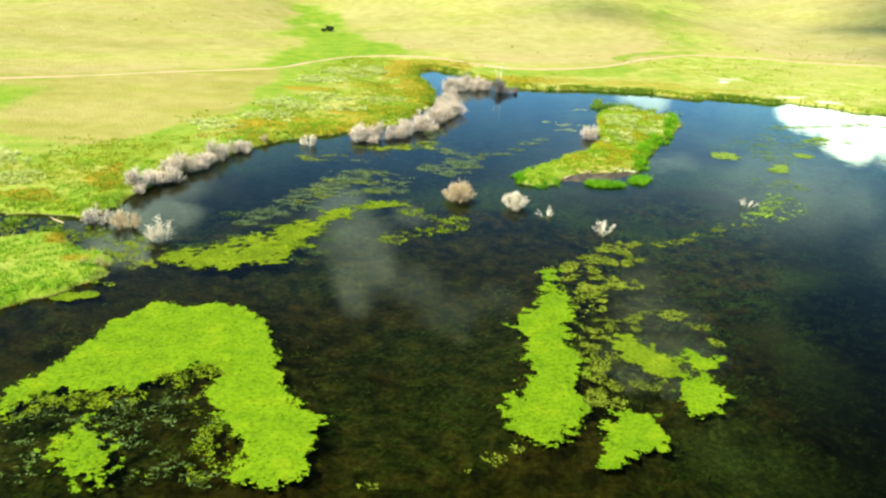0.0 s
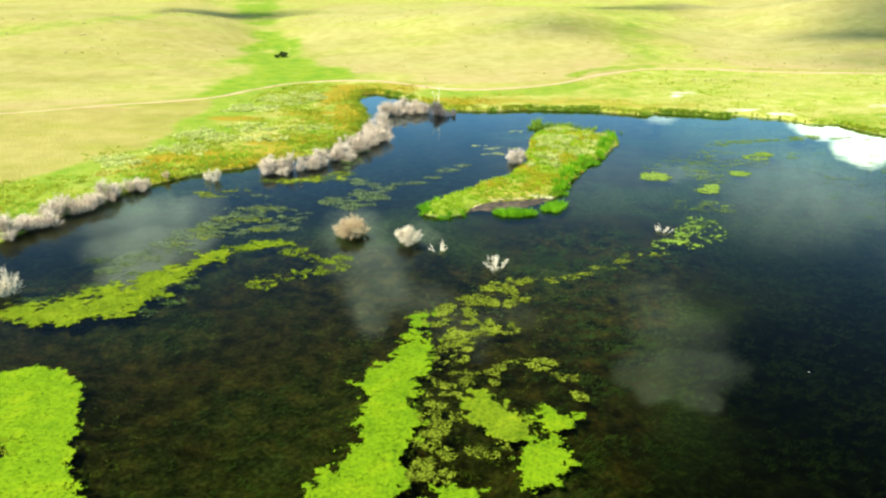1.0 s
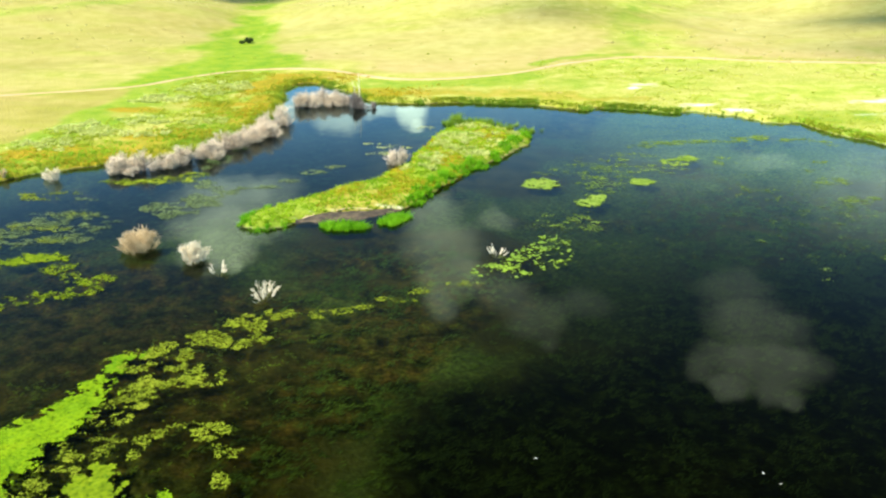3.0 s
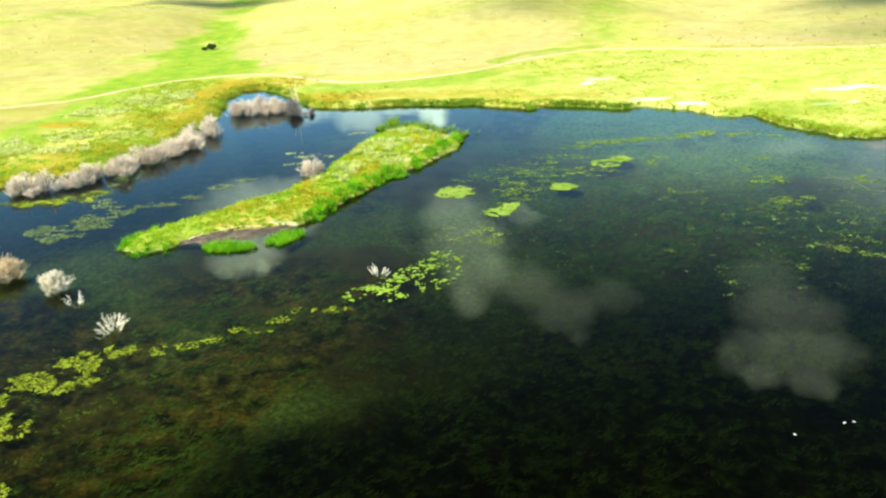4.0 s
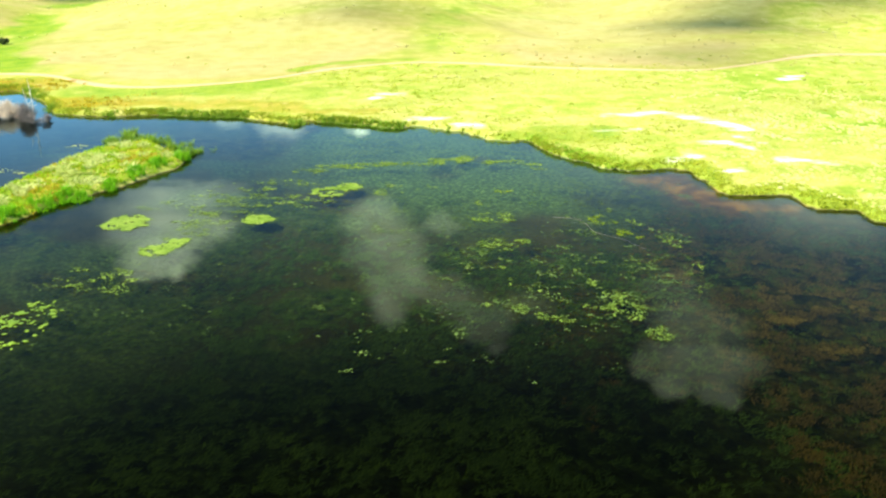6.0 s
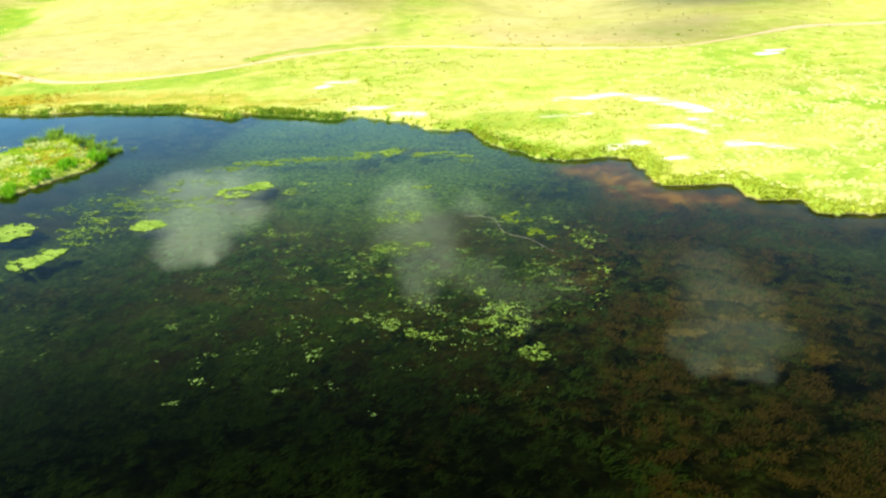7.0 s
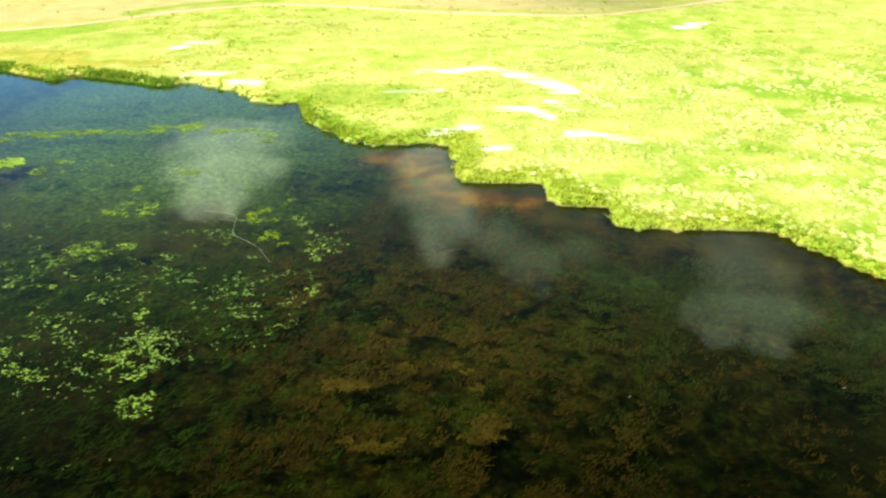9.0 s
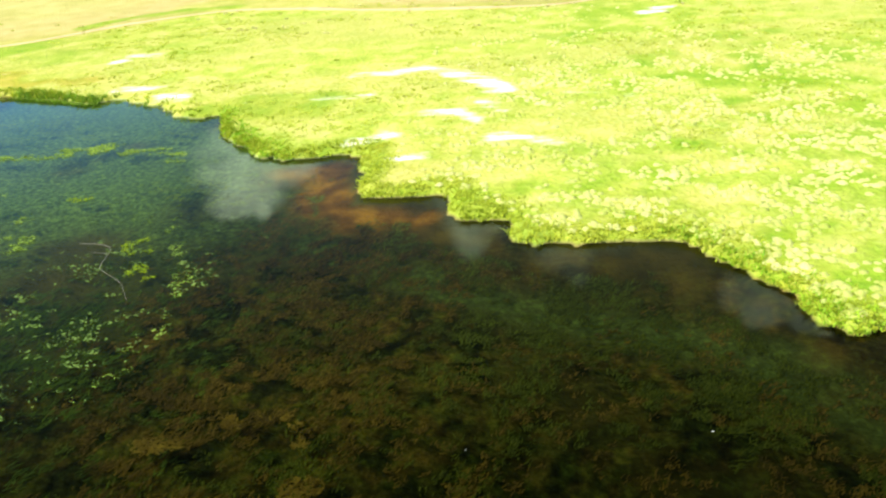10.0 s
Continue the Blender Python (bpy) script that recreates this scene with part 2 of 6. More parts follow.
    rust = ramp(nodes, links, mid, [(0.35, (0.07, 0.028, 0.010)), (0.5, (0.20, 0.078, 0.018)), (0.65, (0.42, 0.18, 0.038))])
    under = mix(nodes, links, b.outputs[0], silt, weed)
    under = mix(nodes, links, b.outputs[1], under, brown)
    dark_spots = ramp(nodes, links, noise_node(nodes, links, 0.9, 6.0, pos), [(0.40, (0.6, 0.6, 0.6)), (0.50, (0, 0, 0))])
    under = mix(nodes, links, times(nodes, links, dark_spots, b.outputs[1]), under, near_black)     # near-black patches scattered through the brown weed
    # bed painted near black where the water should look deep
    under = mix(nodes, links, bed.outputs["Alpha"], under, near_black)
    under = mix(nodes, links, b.outputs[2], under, rust)
    sunk = nodes.new("ShaderNodeSeparateXYZ")
    links.new(pos, sunk.inputs[0])
    wetness = nodes.new("ShaderNodeMapRange")
    for slot, value in zip(("From Min", "From Max", "To Min", "To Max"), (0.10, 0.0, 0.0, 1.0)):
        wetness.inputs[slot].default_value = value
    links.new(sunk.outputs["Z"], wetness.inputs["Value"])
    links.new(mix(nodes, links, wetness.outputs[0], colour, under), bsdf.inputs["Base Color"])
    bsdf.inputs["Roughness"].default_value = 0.95
    bsdf.inputs["Specular IOR Level"].default_value = 0.1
    bump = nodes.new("ShaderNodeBump")
    bump.inputs["Strength"].default_value, bump.inputs["Distance"].default_value = 0.7, 0.25
    links.new(fine, bump.inputs["Height"])
    links.new(bump.outputs[0], bsdf.inputs["Normal"])
    return m


def water_material():
    m, nodes, links, bsdf = shader("pond_water")
    nodes.remove(bsdf)
    clear, gloss, both = nodes.new("ShaderNodeBsdfTransparent"), nodes.new("ShaderNodeBsdfGlossy"), nodes.new("ShaderNodeMixShader")
    light = nodes.new("ShaderNodeAttribute")                  # dimming painted into the tint by region, standing in for depth
    light.attribute_name = "tint_level"
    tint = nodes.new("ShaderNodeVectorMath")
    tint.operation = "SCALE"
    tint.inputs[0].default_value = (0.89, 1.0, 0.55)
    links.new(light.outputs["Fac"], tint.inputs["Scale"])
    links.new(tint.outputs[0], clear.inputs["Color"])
    gloss.inputs["Color"].default_value = (0.80, 0.94, 0.96, 1)
    gloss.inputs["Roughness"].default_value = 0.0
    fresnel, bump = nodes.new("ShaderNodeFresnel"), nodes.new("ShaderNodeBump")
    fresnel.inputs["IOR"].default_value = 1.333
    geo = nodes.new("ShaderNodeNewGeometry")
    links.new(noise_node(nodes, links, 0.5, 1.0, geo.outputs["Position"]), bump.inputs["Height"])
    bump.inputs["Strength"].default_value, bump.inputs["Distance"].default_value = 0.03, 0.1
    links.new(bump.outputs[0], gloss.inputs["Normal"])
    steep, gain = nodes.new("ShaderNodeMath"), nodes.new("ShaderNodeMath")
    steep.operation, gain.operation, gain.use_clamp = "POWER", "MULTIPLY", True
    steep.inputs[1].default_value, gain.inputs[1].default_value = 2.3, 6.2
    links.new(fresnel.outputs[0], steep.inputs[0])
    links.new(steep.outputs[0], gain.inputs[0])
    links.new(gain.outputs[0], both.inputs[0])
    links.new(clear.outputs[0], both.inputs[1])
    links.new(gloss.outputs[0], both.inputs[2])
    links.new(both.outputs[0], nodes["Material Output"].inputs["Surface"])
    return m


def track_material():
    m, nodes, links, bsdf = shader("bare_earth")
    geo = nodes.new("ShaderNodeNewGeometry")
    a = ramp(nodes, links, noise_node(nodes, links, 0.8, 5.0, geo.outputs["Position"]), [(0.3, (0.37, 0.25, 0.11)), (0.7, (0.46, 0.335, 0.17))])
    b = noise_node(nodes, links, 6.0, 4.0, geo.outputs["Position"])
    links.new(mix(nodes, links, times(nodes, links, b, 0.5), a, (0.36, 0.30, 0.14)), bsdf.inputs["Base Color"])
    bsdf.inputs["Roughness"].default_value = 0.95
    return m


GROUND, WATER, EARTH = ground_material(), water_material(), track_material()
ALGAE = algal("bright_algae", (0.066, 0.158, 0.001), (0.121, 0.222, 0.0015), (0.188, 0.262, 0.003))
ALGAE_OLD = algal("old_algae", (0.035, 0.085, 0.002), (0.06, 0.13, 0.002), (0.10, 0.17, 0.003))
ALGAE_OLIVE = algal("olive_algae", (0.07, 0.10, 0.004), (0.15, 0.20, 0.010), (0.25, 0.29, 0.02), 0.6)
ALGAE_SAGE = algal("lily_raft", (0.075, 0.140, 0.012), (0.145, 0.225, 0.026), (0.23, 0.30, 0.055), 0.8)
ALGAE_PALE = algal("pale_algae", (0.06, 0.115, 0.010), (0.125, 0.20, 0.024), (0.21, 0.285, 0.05), 0.6)
ALGAE_LIME = algal("lime_algae", (0.065, 0.115, 0.002), (0.125, 0.188, 0.003), (0.21, 0.258, 0.006), 0.8)
ALGAE_FLECK = algal("algae_flecks", (0.032, 0.068, 0.010), (0.085, 0.142, 0.028), (0.17, 0.235, 0.055), 0.8)
ALGAE_BLUISH = algal("bluish_weed", (0.045, 0.080, 0.026), (0.115, 0.165, 0.058), (0.20, 0.255, 0.09), 0.5)
ALGAE_DULL = algal("dull_weed", (0.022, 0.050, 0.008), (0.056, 0.096, 0.020), (0.105, 0.160, 0.040), 0.6)
SUNK_WEED = algal("sunken_weed", (0.12, 0.17, 0.02), (0.25, 0.33, 0.05), (0.45, 0.52, 0.09), 0.6)
TANGLE = leafy("dead_weed_tangle", (0.24, 0.13, 0.04), (0.70, 0.44, 0.15), see_through=0.1, patch=0.8)
PAD = leafy("lily_leaf", (0.07, 0.14, 0.010), (0.20, 0.31, 0.02), see_through=0.1)
REED = leafy("reed_green", (0.11, 0.33, 0.004), (0.26, 0.53, 0.012), see_through=0.5, patch=0.6)
DARK_RUSH = leafy("dark_rush", (0.10, 0.20, 0.010), (0.28, 0.42, 0.03), see_through=0.4, patch=0.5)
SEDGE = leafy("shore_sedge", (0.19, 0.26, 0.008), (0.42, 0.45, 0.028), see_through=0.45, patch=0.4)
RUST_SEDGE = leafy("rusty_sedge", (0.31, 0.24, 0.007), (0.54, 0.41, 0.018), see_through=0.4, patch=0.4)
MEADOW = leafy("meadow_grass", (0.27, 0.35, 0.012), (0.50, 0.52, 0.05), see_through=0.5, patch=0.3)
BANK_GREEN = leafy("bank_green", (0.15, 0.34, 0.008), (0.38, 0.54, 0.03), see_through=0.5, patch=0.5)
ISLAND_GREEN = leafy("island_green", (0.17, 0.34, 0.004), (0.42, 0.55, 0.014), see_through=0.5, patch=0.35)
MEADOW_PALE = leafy("pale_tussock", (0.40, 0.47, 0.06), (0.72, 0.69, 0.30), see_through=0.5, patch=0.3)
SAGE = leafy("pale_sage", (0.40, 0.46, 0.09), (0.68, 0.70, 0.26), see_through=0.45, patch=0.4)
WEED_GREEN = leafy("weed_green", (0.02, 0.045, 0.012), (0.27, 0.40, 0.07), see_through=0.1, patch=0.3, drift_share=0.3)
WEED_OLIVE = leafy("weed_olive", (0.02, 0.026, 0.006), (0.26, 0.29, 0.05), see_through=0.1, patch=0.3, drift_share=0.3)
WEED_BROWN = leafy("weed_brown", (0.02, 0.012, 0.006), (0.48, 0.28, 0.08), see_through=0.1, patch=0.3, drift_share=0.3)
DRY_TUFT = leafy("dry_tuft", (0.36, 0.31, 0.10), (0.60, 0.54, 0.24), see_through=0.4, patch=0.2)
OLIVE_TUFT = leafy("olive_tuft", (0.20, 0.23, 0.03), (0.36, 0.38, 0.06), see_through=0.4, patch=0.2)
DARK_LEAF = leafy("dark_leaf", (0.05, 0.08, 0.02), (0.17, 0.21, 0.06))
PALE_TWIG, TAN_TWIG = barky("pale_twig", (0.60, 0.49, 0.32), (0.94, 0.85, 0.64)), barky("tan_twig", (0.44, 0.30, 0.14), (0.76, 0.60, 0.36))
GREY_TWIG, DARK_TWIG = barky("grey_twig", (0.54, 0.42, 0.29), (0.94, 0.81, 0.62)), barky("dark_twig", (0.10, 0.08, 0.07), (0.32, 0.27, 0.23))
WET_TWIG = barky("wet_twig", (0.06, 0.05, 0.03), (0.30, 0.26, 0.18))
BLEACHED = barky("bleached_leaf", (0.34, 0.34, 0.30), (0.58, 0.58, 0.54))
CLOUD = bpy.data.materials.new("cloud_vapour")
CLOUD.use_nodes = True
CLOUD.node_tree.nodes["Principled BSDF"].inputs["Base Color"].default_value = (0.9, 0.9, 0.9, 1)


# ---- plan ----
NORTH_SHORE = [
    (-36, 51.5), (-36, 54.6), (-28, 55.8), (-24, 55.6), (-22.8, 58), (-22.4, 60.6), (-19.8, 67.4), (-16, 75.2), (-13.4, 78.1), (-10.4, 80),
    (-8.3, 81.2), (-2.8, 85.6), (0.9, 96), (1.2, 104), (-1.2, 114), (-0.8, 119), (1, 119.5), (4, 117.5), (7.4, 113), (10.7, 108),
    (15.8, 106.8), (20, 107.8), (25.4, 107.3), (29.3, 106.8), (34.9, 104), (36, 105.5), (40, 104.5), (44.4, 102.7),
]
EAST_SHORE = [
    (46.2, 103.5), (51, 101.3), (52.6, 99.3), (54.6, 98), (55.9, 98.7), (57.8, 94.7), (59.5, 92.5), (61.4, 90.2), (62.5, 89.4), (66.3, 90.1),
    (67.6, 89.7), (67.9, 88), (67.9, 85.5), (68.5, 83.6), (72.6, 83.6), (73.2, 81.3), (73.6, 80.1), (75.3, 81), (76, 80.4), (76.2, 79),
    (77.4, 78.2), (79.4, 78), (81.5, 78.7), (83.6, 77.8), (85.4, 76.2), (85.6, 74.8), (86.6, 73.4), (87.3, 71.6), (88.1, 70.8), (89.2, 71.1),
]
NEAR_SHORE = [
    (91, 68), (96, 60), (99, 45), (92, 20), (60, -8), (20, -22), (-15, -18), (-30, 8), (-26, 30), (-23.2, 40.3), (-20.9, 42.9), (-19, 47),
    (-18.3, 48.6), (-20.5, 50), (-25, 51),
]
ISLAND = [
    (8.1, 66.6), (8.2, 68.6), (9.4, 70.3), (11.6, 72.6), (13.5, 75), (15.5, 77), (17.2, 79.8), (18.2, 83.5), (18.6, 88), (19.5, 92),
    (21.1, 95.4), (23.4, 97), (25.2, 95.4), (26.8, 93.4), (28.4, 93.4), (29, 91), (27.5, 87.2), (25.9, 84.3), (23.4, 80.4), (21.4, 75.6),
    (20, 72.4), (18.9, 70.6), (16.4, 70), (14.4, 69.8), (12.5, 68.8), (11.6, 67), (10.3, 65.8), (9.0, 65.6),
]
TRACK = [
    (-90, 80), (-70, 88), (-52.8, 96.6), (-46.6, 99.6), (-39.4, 103.2), (-30.9, 108.2), (-24.8, 111), (-19.6, 114), (-15.6, 120), (-10.8, 125),
    (-4, 127.2), (2, 126.3), (7.9, 122), (12, 119.8), (16.6, 119.4), (22, 121), (28, 124.4), (35, 131.4), (43.6, 136), (52.2, 135), (62, 132.4),
    (78, 131), (85, 133.5), (93, 138), (106, 143.6), (135, 152), (200, 165),
]
# salt crusts: a line and how far they spread from it
SALT = [
    ([(64.0, 106.8), (66.5, 106.3), (69.1, 107.9), (71.8, 105.8)], 0.75), ([(71.8, 105.3), (74.0, 103.6), (75.2, 101.0)], 0.9), ([(70.3, 96.8), (72.6, 96.3), (73.8, 94.4)], 0.4),
    ([(75.2, 91.4), (76.9, 91.0), (78.8, 89.6)], 0.55), ([(67.0, 91.4), (68.4, 92.0)], 0.7), ([(70.0, 88.3), (71.0, 88.6)], 0.25), ([(45.6, 104.9), (48.2, 105.2)], 0.7), ([(50.2, 103.0), (51.8, 102.6)], 0.7),
    ([(41.2, 113.9), (41.9, 116.4), (44.3, 116.2)], 0.4), ([(87.8, 125.2), (89.8, 126.8)], 0.8), ([(62.0, 100.4), (66.0, 101.0)], 0.12), ([(79.5, 100.0), (83.5, 99.0)], 0.15), ([(74.0, 98.4), (75.6, 96.0)], 0.3),
]
# where the dry field meets the wet meadow, and the green floor of the gully
DRY_FIELD = [
    (-20.2, 113.6), (-19.7, 101.7), (-19.1, 93.7), (-20.9, 87.5), (-25.2, 80.2), (-27.5, 74.7), (-30.0, 71.5), (-31.9, 70.2), (-34.7, 73.0), (-39.6, 76.1), (-42.5, 82.3), (-42.9, 88.8), (-45.3, 95.0),
    (-70, 88), (-120, 80), (-120, 110), (-46.6, 99.6), (-39.4, 103.2), (-30.9, 108.2), (-24.8, 111),
]
GULLY = [
    (-20.4, 114), (-20.5, 125), (-22, 140), (-24, 155), (-27, 172), (-32, 197), (-42, 235), (-60, 300), (-44, 300), (-34, 235), (-28.4, 204), (-21.9, 178), (-14.3, 156.4), (-9, 140), (-2, 130.5), (-8, 127), (-16, 119),
]
# the bleached grass of the three knolls
KNOLLS = [
    [(-9, 142), (-13, 158), (-20, 180), (-24, 215), (-22, 260), (20, 280), (34, 240), (30, 205), (29, 180), (39, 166), (45, 158), (46, 146), (38, 137), (31, 131), (22, 123.5), (11, 121.5), (2, 129)],
    [(54, 150), (57, 170), (66, 200), (76, 240), (120, 300), (170, 300), (120, 205), (100, 172), (92, 150), (86, 135), (74, 133), (62, 134)],
    [(-26, 114), (-25, 130), (-27, 155), (-31, 180), (-40, 220), (-52, 260), (-120, 280), (-140, 150), (-120, 92), (-70, 91), (-46, 102)],
]
# outlines of the algae mats
WEST_MAT = [
    (-18.8, 32.3), (-18.2, 34.3), (-17.2, 36.6), (-16.4, 39.7), (-14.9, 42.2), (-13.1, 41.9), (-10.9, 42.2), (-9.1, 41.2), (-7.9, 39.5), (-7.2, 37.3), (-6.6, 35.7), (-6.3, 33.3),
    (-5.3, 32.2), (-4.0, 31.0), (-4.3, 29.6), (-4.4, 28.4), (-4.2, 26.9), (-5.1, 26.4), (-6.7, 26.4), (-7.4, 26.8), (-6.9, 28.9), (-7.7, 30.1), (-8.7, 30.9), (-9.4, 32.0), (-9.6, 33.2),
    (-9.3, 34.5), (-10.8, 35.5), (-11.9, 34.6), (-12.6, 33.6), (-12.9, 32.9), (-14.3, 33.0), (-15.4, 32.7), (-16.3, 32.9), (-17.3, 32.4), (-18.0, 30.6),
]
WEST_SCRAP = [(-15.1, 27.8), (-15.3, 28.8), (-14.9, 29.8), (-14.2, 30.2), (-13.4, 30.4), (-13.2, 29.3), (-12.5, 28.3), (-11.2, 26.8), (-12.1, 26.5), (-13.3, 26.5), (-14.2, 26.7)]
WEED_BAND = [
    (-16.3, 49.0), (-15.6, 48.0), (-13.9, 47.1), (-12.2, 47.3), (-10.4, 48.0), (-8.9, 48.2), (-8.5, 49.4), (-7.8, 51.8), (-7.1, 54.0), (-6.3, 55.8), (-5.3, 57.6),
    (-5.1, 58.7), (-6.0, 59.3), (-7.0, 58.1), (-7.8, 56.3), (-9.4, 55.2), (-10.6, 53.8), (-11.7, 52.6), (-13.1, 51.2), (-14.5, 50.3), (-16.1, 49.7),
]
EAST_MAT = [
    (7.6, 48.0), (8.9, 48.3), (8.6, 45.5), (8.8, 44.0), (8.8, 41.1), (8.1, 39.0), (8.4, 36.6), (7.7, 34.4), (8.0, 32.9), (7.4, 30.8),
    (6.4, 29.6), (5.4, 29.1), (4.2, 30.3), (3.9, 32.8), (5.2, 34.3), (5.8, 35.9), (5.3, 37.6), (5.4, 40.5), (6.5, 42.7), (7.4, 45.0),
]
ROUND_PATCH = [(8.7, 31.8), (9.7, 32.1), (10.9, 31.9), (11.1, 30.5), (10.5, 29.3), (9.1, 28.5), (7.8, 28.2), (8.2, 29.8)]
STREAK = [(10.4, 38.8), (11.3, 39.3), (12.5, 38.0), (13.1, 36.0), (12.6, 35.0), (11.7, 35.9), (10.5, 37.3)]
OVAL_FAR = [(13.7, 38.0), (14.5, 38.3), (15.0, 37.5), (15.8, 37.2), (15.2, 36.1), (14.1, 35.8), (13.6, 36.6)]
OVAL_NEAR = [(13.2, 35.2), (14.2, 35.8), (15.0, 34.2), (14.0, 32.0), (12.5, 31.9), (12.5, 33.4)]
RNG = np.random.default_rng(7)
LATTICE = RNG.random((64, 64))


def value_noise(x, y):
    xi, yi = np.floor(x).astype(int), np.floor(y).astype(int)
    fx, fy = x - xi, y - yi
    fx, fy = fx * fx * (3 - 2 * fx), fy * fy * (3 - 2 * fy)
    g = lambda a, b: LATTICE[a % 64, b % 64]
    return (g(xi, yi) * (1 - fx) + g(xi + 1, yi) * fx) * (1 - fy) + (g(xi, yi + 1) * (1 - fx) + g(xi + 1, yi + 1) * fx) * fy


def fbm(x, y, size, octaves=4, shift=0.0):
    """Cloudy noise about 0, within about -1 to 1, with features of that many metres."""
    total, weight, part_of = 0, 0, 1.0
    for k in range(octaves):
        total = total + part_of * (2 * value_noise(x / size * 2**k + shift + 17.3 * k, y / size * 2**k + 9.1 * k - shift) - 1)
        weight, part_of = weight + part_of, part_of * 0.5
    return total / weight * 1.6


def smooth(lo, hi, v):
    s = np.clip((v - lo) / (hi - lo), 0, 1)
    return s * s * (3 - 2 * s)


def line_distance(x, y, points, closed=False):
    best = np.full(np.shape(x), 1e9)
    for (ax, ay), (bx, by) in zip(points, points[1:] + (points[:1] if closed else [])):
        dx, dy = bx - ax, by - ay
        s = np.clip(((x - ax) * dx + (y - ay) * dy) / (dx * dx + dy * dy), 0, 1)
        best = np.minimum(best, (x - ax - s * dx) ** 2 + (y - ay - s * dy) ** 2)
    return np.sqrt(best)


def inside(x, y, points):
    odd = np.zeros(np.shape(x), bool)
    for (ax, ay), (bx, by) in zip(points, points[1:] + points[:1]):
        if ay != by:
            odd ^= ((ay > y) != (by > y)) & (x < (bx - ax) * (y - ay) / (by - ay) + ax)
    return odd


def within(x, y, outline):
    """Metres inside a closed outline; under 0 outside it."""
    return line_distance(x, y, outline, True) * np.where(inside(x, y, outline), 1, -1)


POND = NORTH_SHORE + EAST_SHORE + NEAR_SHORE


def from_shore(x, y):
    """Metres from the water's edge: over 0 on land, under 0 in the pond; and the same for the island alone."""
    wob = (0.28 + 0.14 * smooth(40, 50, x)) * fbm(x, y, 1.6, 3, 3.0) + 1.1 * smooth(-14, -18, x) * smooth(60, 56, y) * fbm(x, y, 3.0, 3, 2.2)
    d = line_distance(x, y, POND, True) * np.where(inside(x, y, POND), -1, 1) + wob
    i = line_distance(x, y, ISLAND, True) * np.where(inside(x, y, ISLAND), 1, -1) + wob
    return np.maximum(d, i), i


def height(x, y, d=None):
    x, y = np.asarray(x, float), np.asarray(y, float)
    if d is None:
        d = from_shore(x, y)[0]
    land = 0.10 + 0.30 * (1 - np.exp(-np.maximum(d, 0) / 0.3)) + 0.012 * np.minimum(np.maximum(d, 0), 60)
    roll = smooth(12, 70, d)
    gully = np.exp(-((x + 17 + (y - 150) * 0.28) / (9 + 0.03 * np.abs(y - 150))) ** 2) * smooth(125, 165, y)
    draw = np.exp(-((x - 62 - (y - 150) * 0.35) / 16) ** 2) * smooth(140, 190, y)
    mound = lambda cx, cy, rx, ry: np.exp(-(((x - cx) / rx) ** 2 + ((y - cy) / ry) ** 2))
    hills = 1.6 * fbm(x, y, 70.0, 4, 5.0) + 1.3 * smooth(138, 168, y) * fbm(x + 0.5 * y, 0.8 * y, 34.0, 3, 8.0) + 5.0 * mound(26, 188, 30, 34) + 5.6 * mound(-64, 178, 34, 40) + 3.4 * mound(104, 196, 30, 34) + 4.5 * mound(150, 230, 40, 40) - 2.0 * gully - 1.5 * draw
    far = 22 * smooth(300, 900, y) + 40 * smooth(600, 1800, np.hypot(x, y))
    land = np.maximum(land + roll * hills, 0.2 + 0.1 * roll) * np.where(d < 0.6, np.clip(d, 0, 0.6) / 0.6 * 0.5 + 0.5, 1) + far
    depth = 0.12 + 0.7 * (1 - np.exp(np.minimum(d, 0) / 5.0))
    mats = np.max([within(x, y, o) for o in (WEST_MAT, EAST_MAT, ROUND_PATCH, OVAL_FAR, OVAL_NEAR)], 0)
    depth = depth - 0.55 * (depth - 0.1) * smooth(-1.2, 0.2, mats)
    canopy = 0.16 * fbm(x, y, 1.2, 3, 8.0) + 0.14 * fbm(x, y, 6.0, 2, 2.0)
    return np.where(d > 0, land, -np.maximum(depth - np.minimum(-d * 0.3, 1) * canopy, 0.05))


def dark_middle(x, y):
    """1 over the thinly weeded middle of the pond, which is painted dark, 0 elsewhere."""
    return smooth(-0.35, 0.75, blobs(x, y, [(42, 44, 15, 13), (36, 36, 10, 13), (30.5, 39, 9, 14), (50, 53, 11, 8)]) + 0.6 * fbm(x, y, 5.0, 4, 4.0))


def blobs(x, y, ellipses):
    """How far inside the nearest of some ellipses a place lies: 1 at a centre, 0 at an edge."""
    best = np.full(np.shape(x), -9.0)
    for cx, cy, rx, ry in ellipses:
        best = np.maximum(best, 1 - ((x - cx) / rx) ** 2 - ((y - cy) / ry) ** 2)
    return best


def salt_crust(x, y):
    """Metres inside the nearest salt crust; under 0 outside."""
    best = np.full(np.shape(x), -99.0)
    for line, half in SALT:
        best = np.maximum(best, half - line_distance(x, y, line))
    return best


def brown_weed(x, y):
    """1 over the brown weed of the eastern half, 0 over the green weed to the west."""
    return smooth(51, 58, x - 0.45 * (y - 59) + 2.5 * fbm(x, y, 6.0, 3, 1.0))


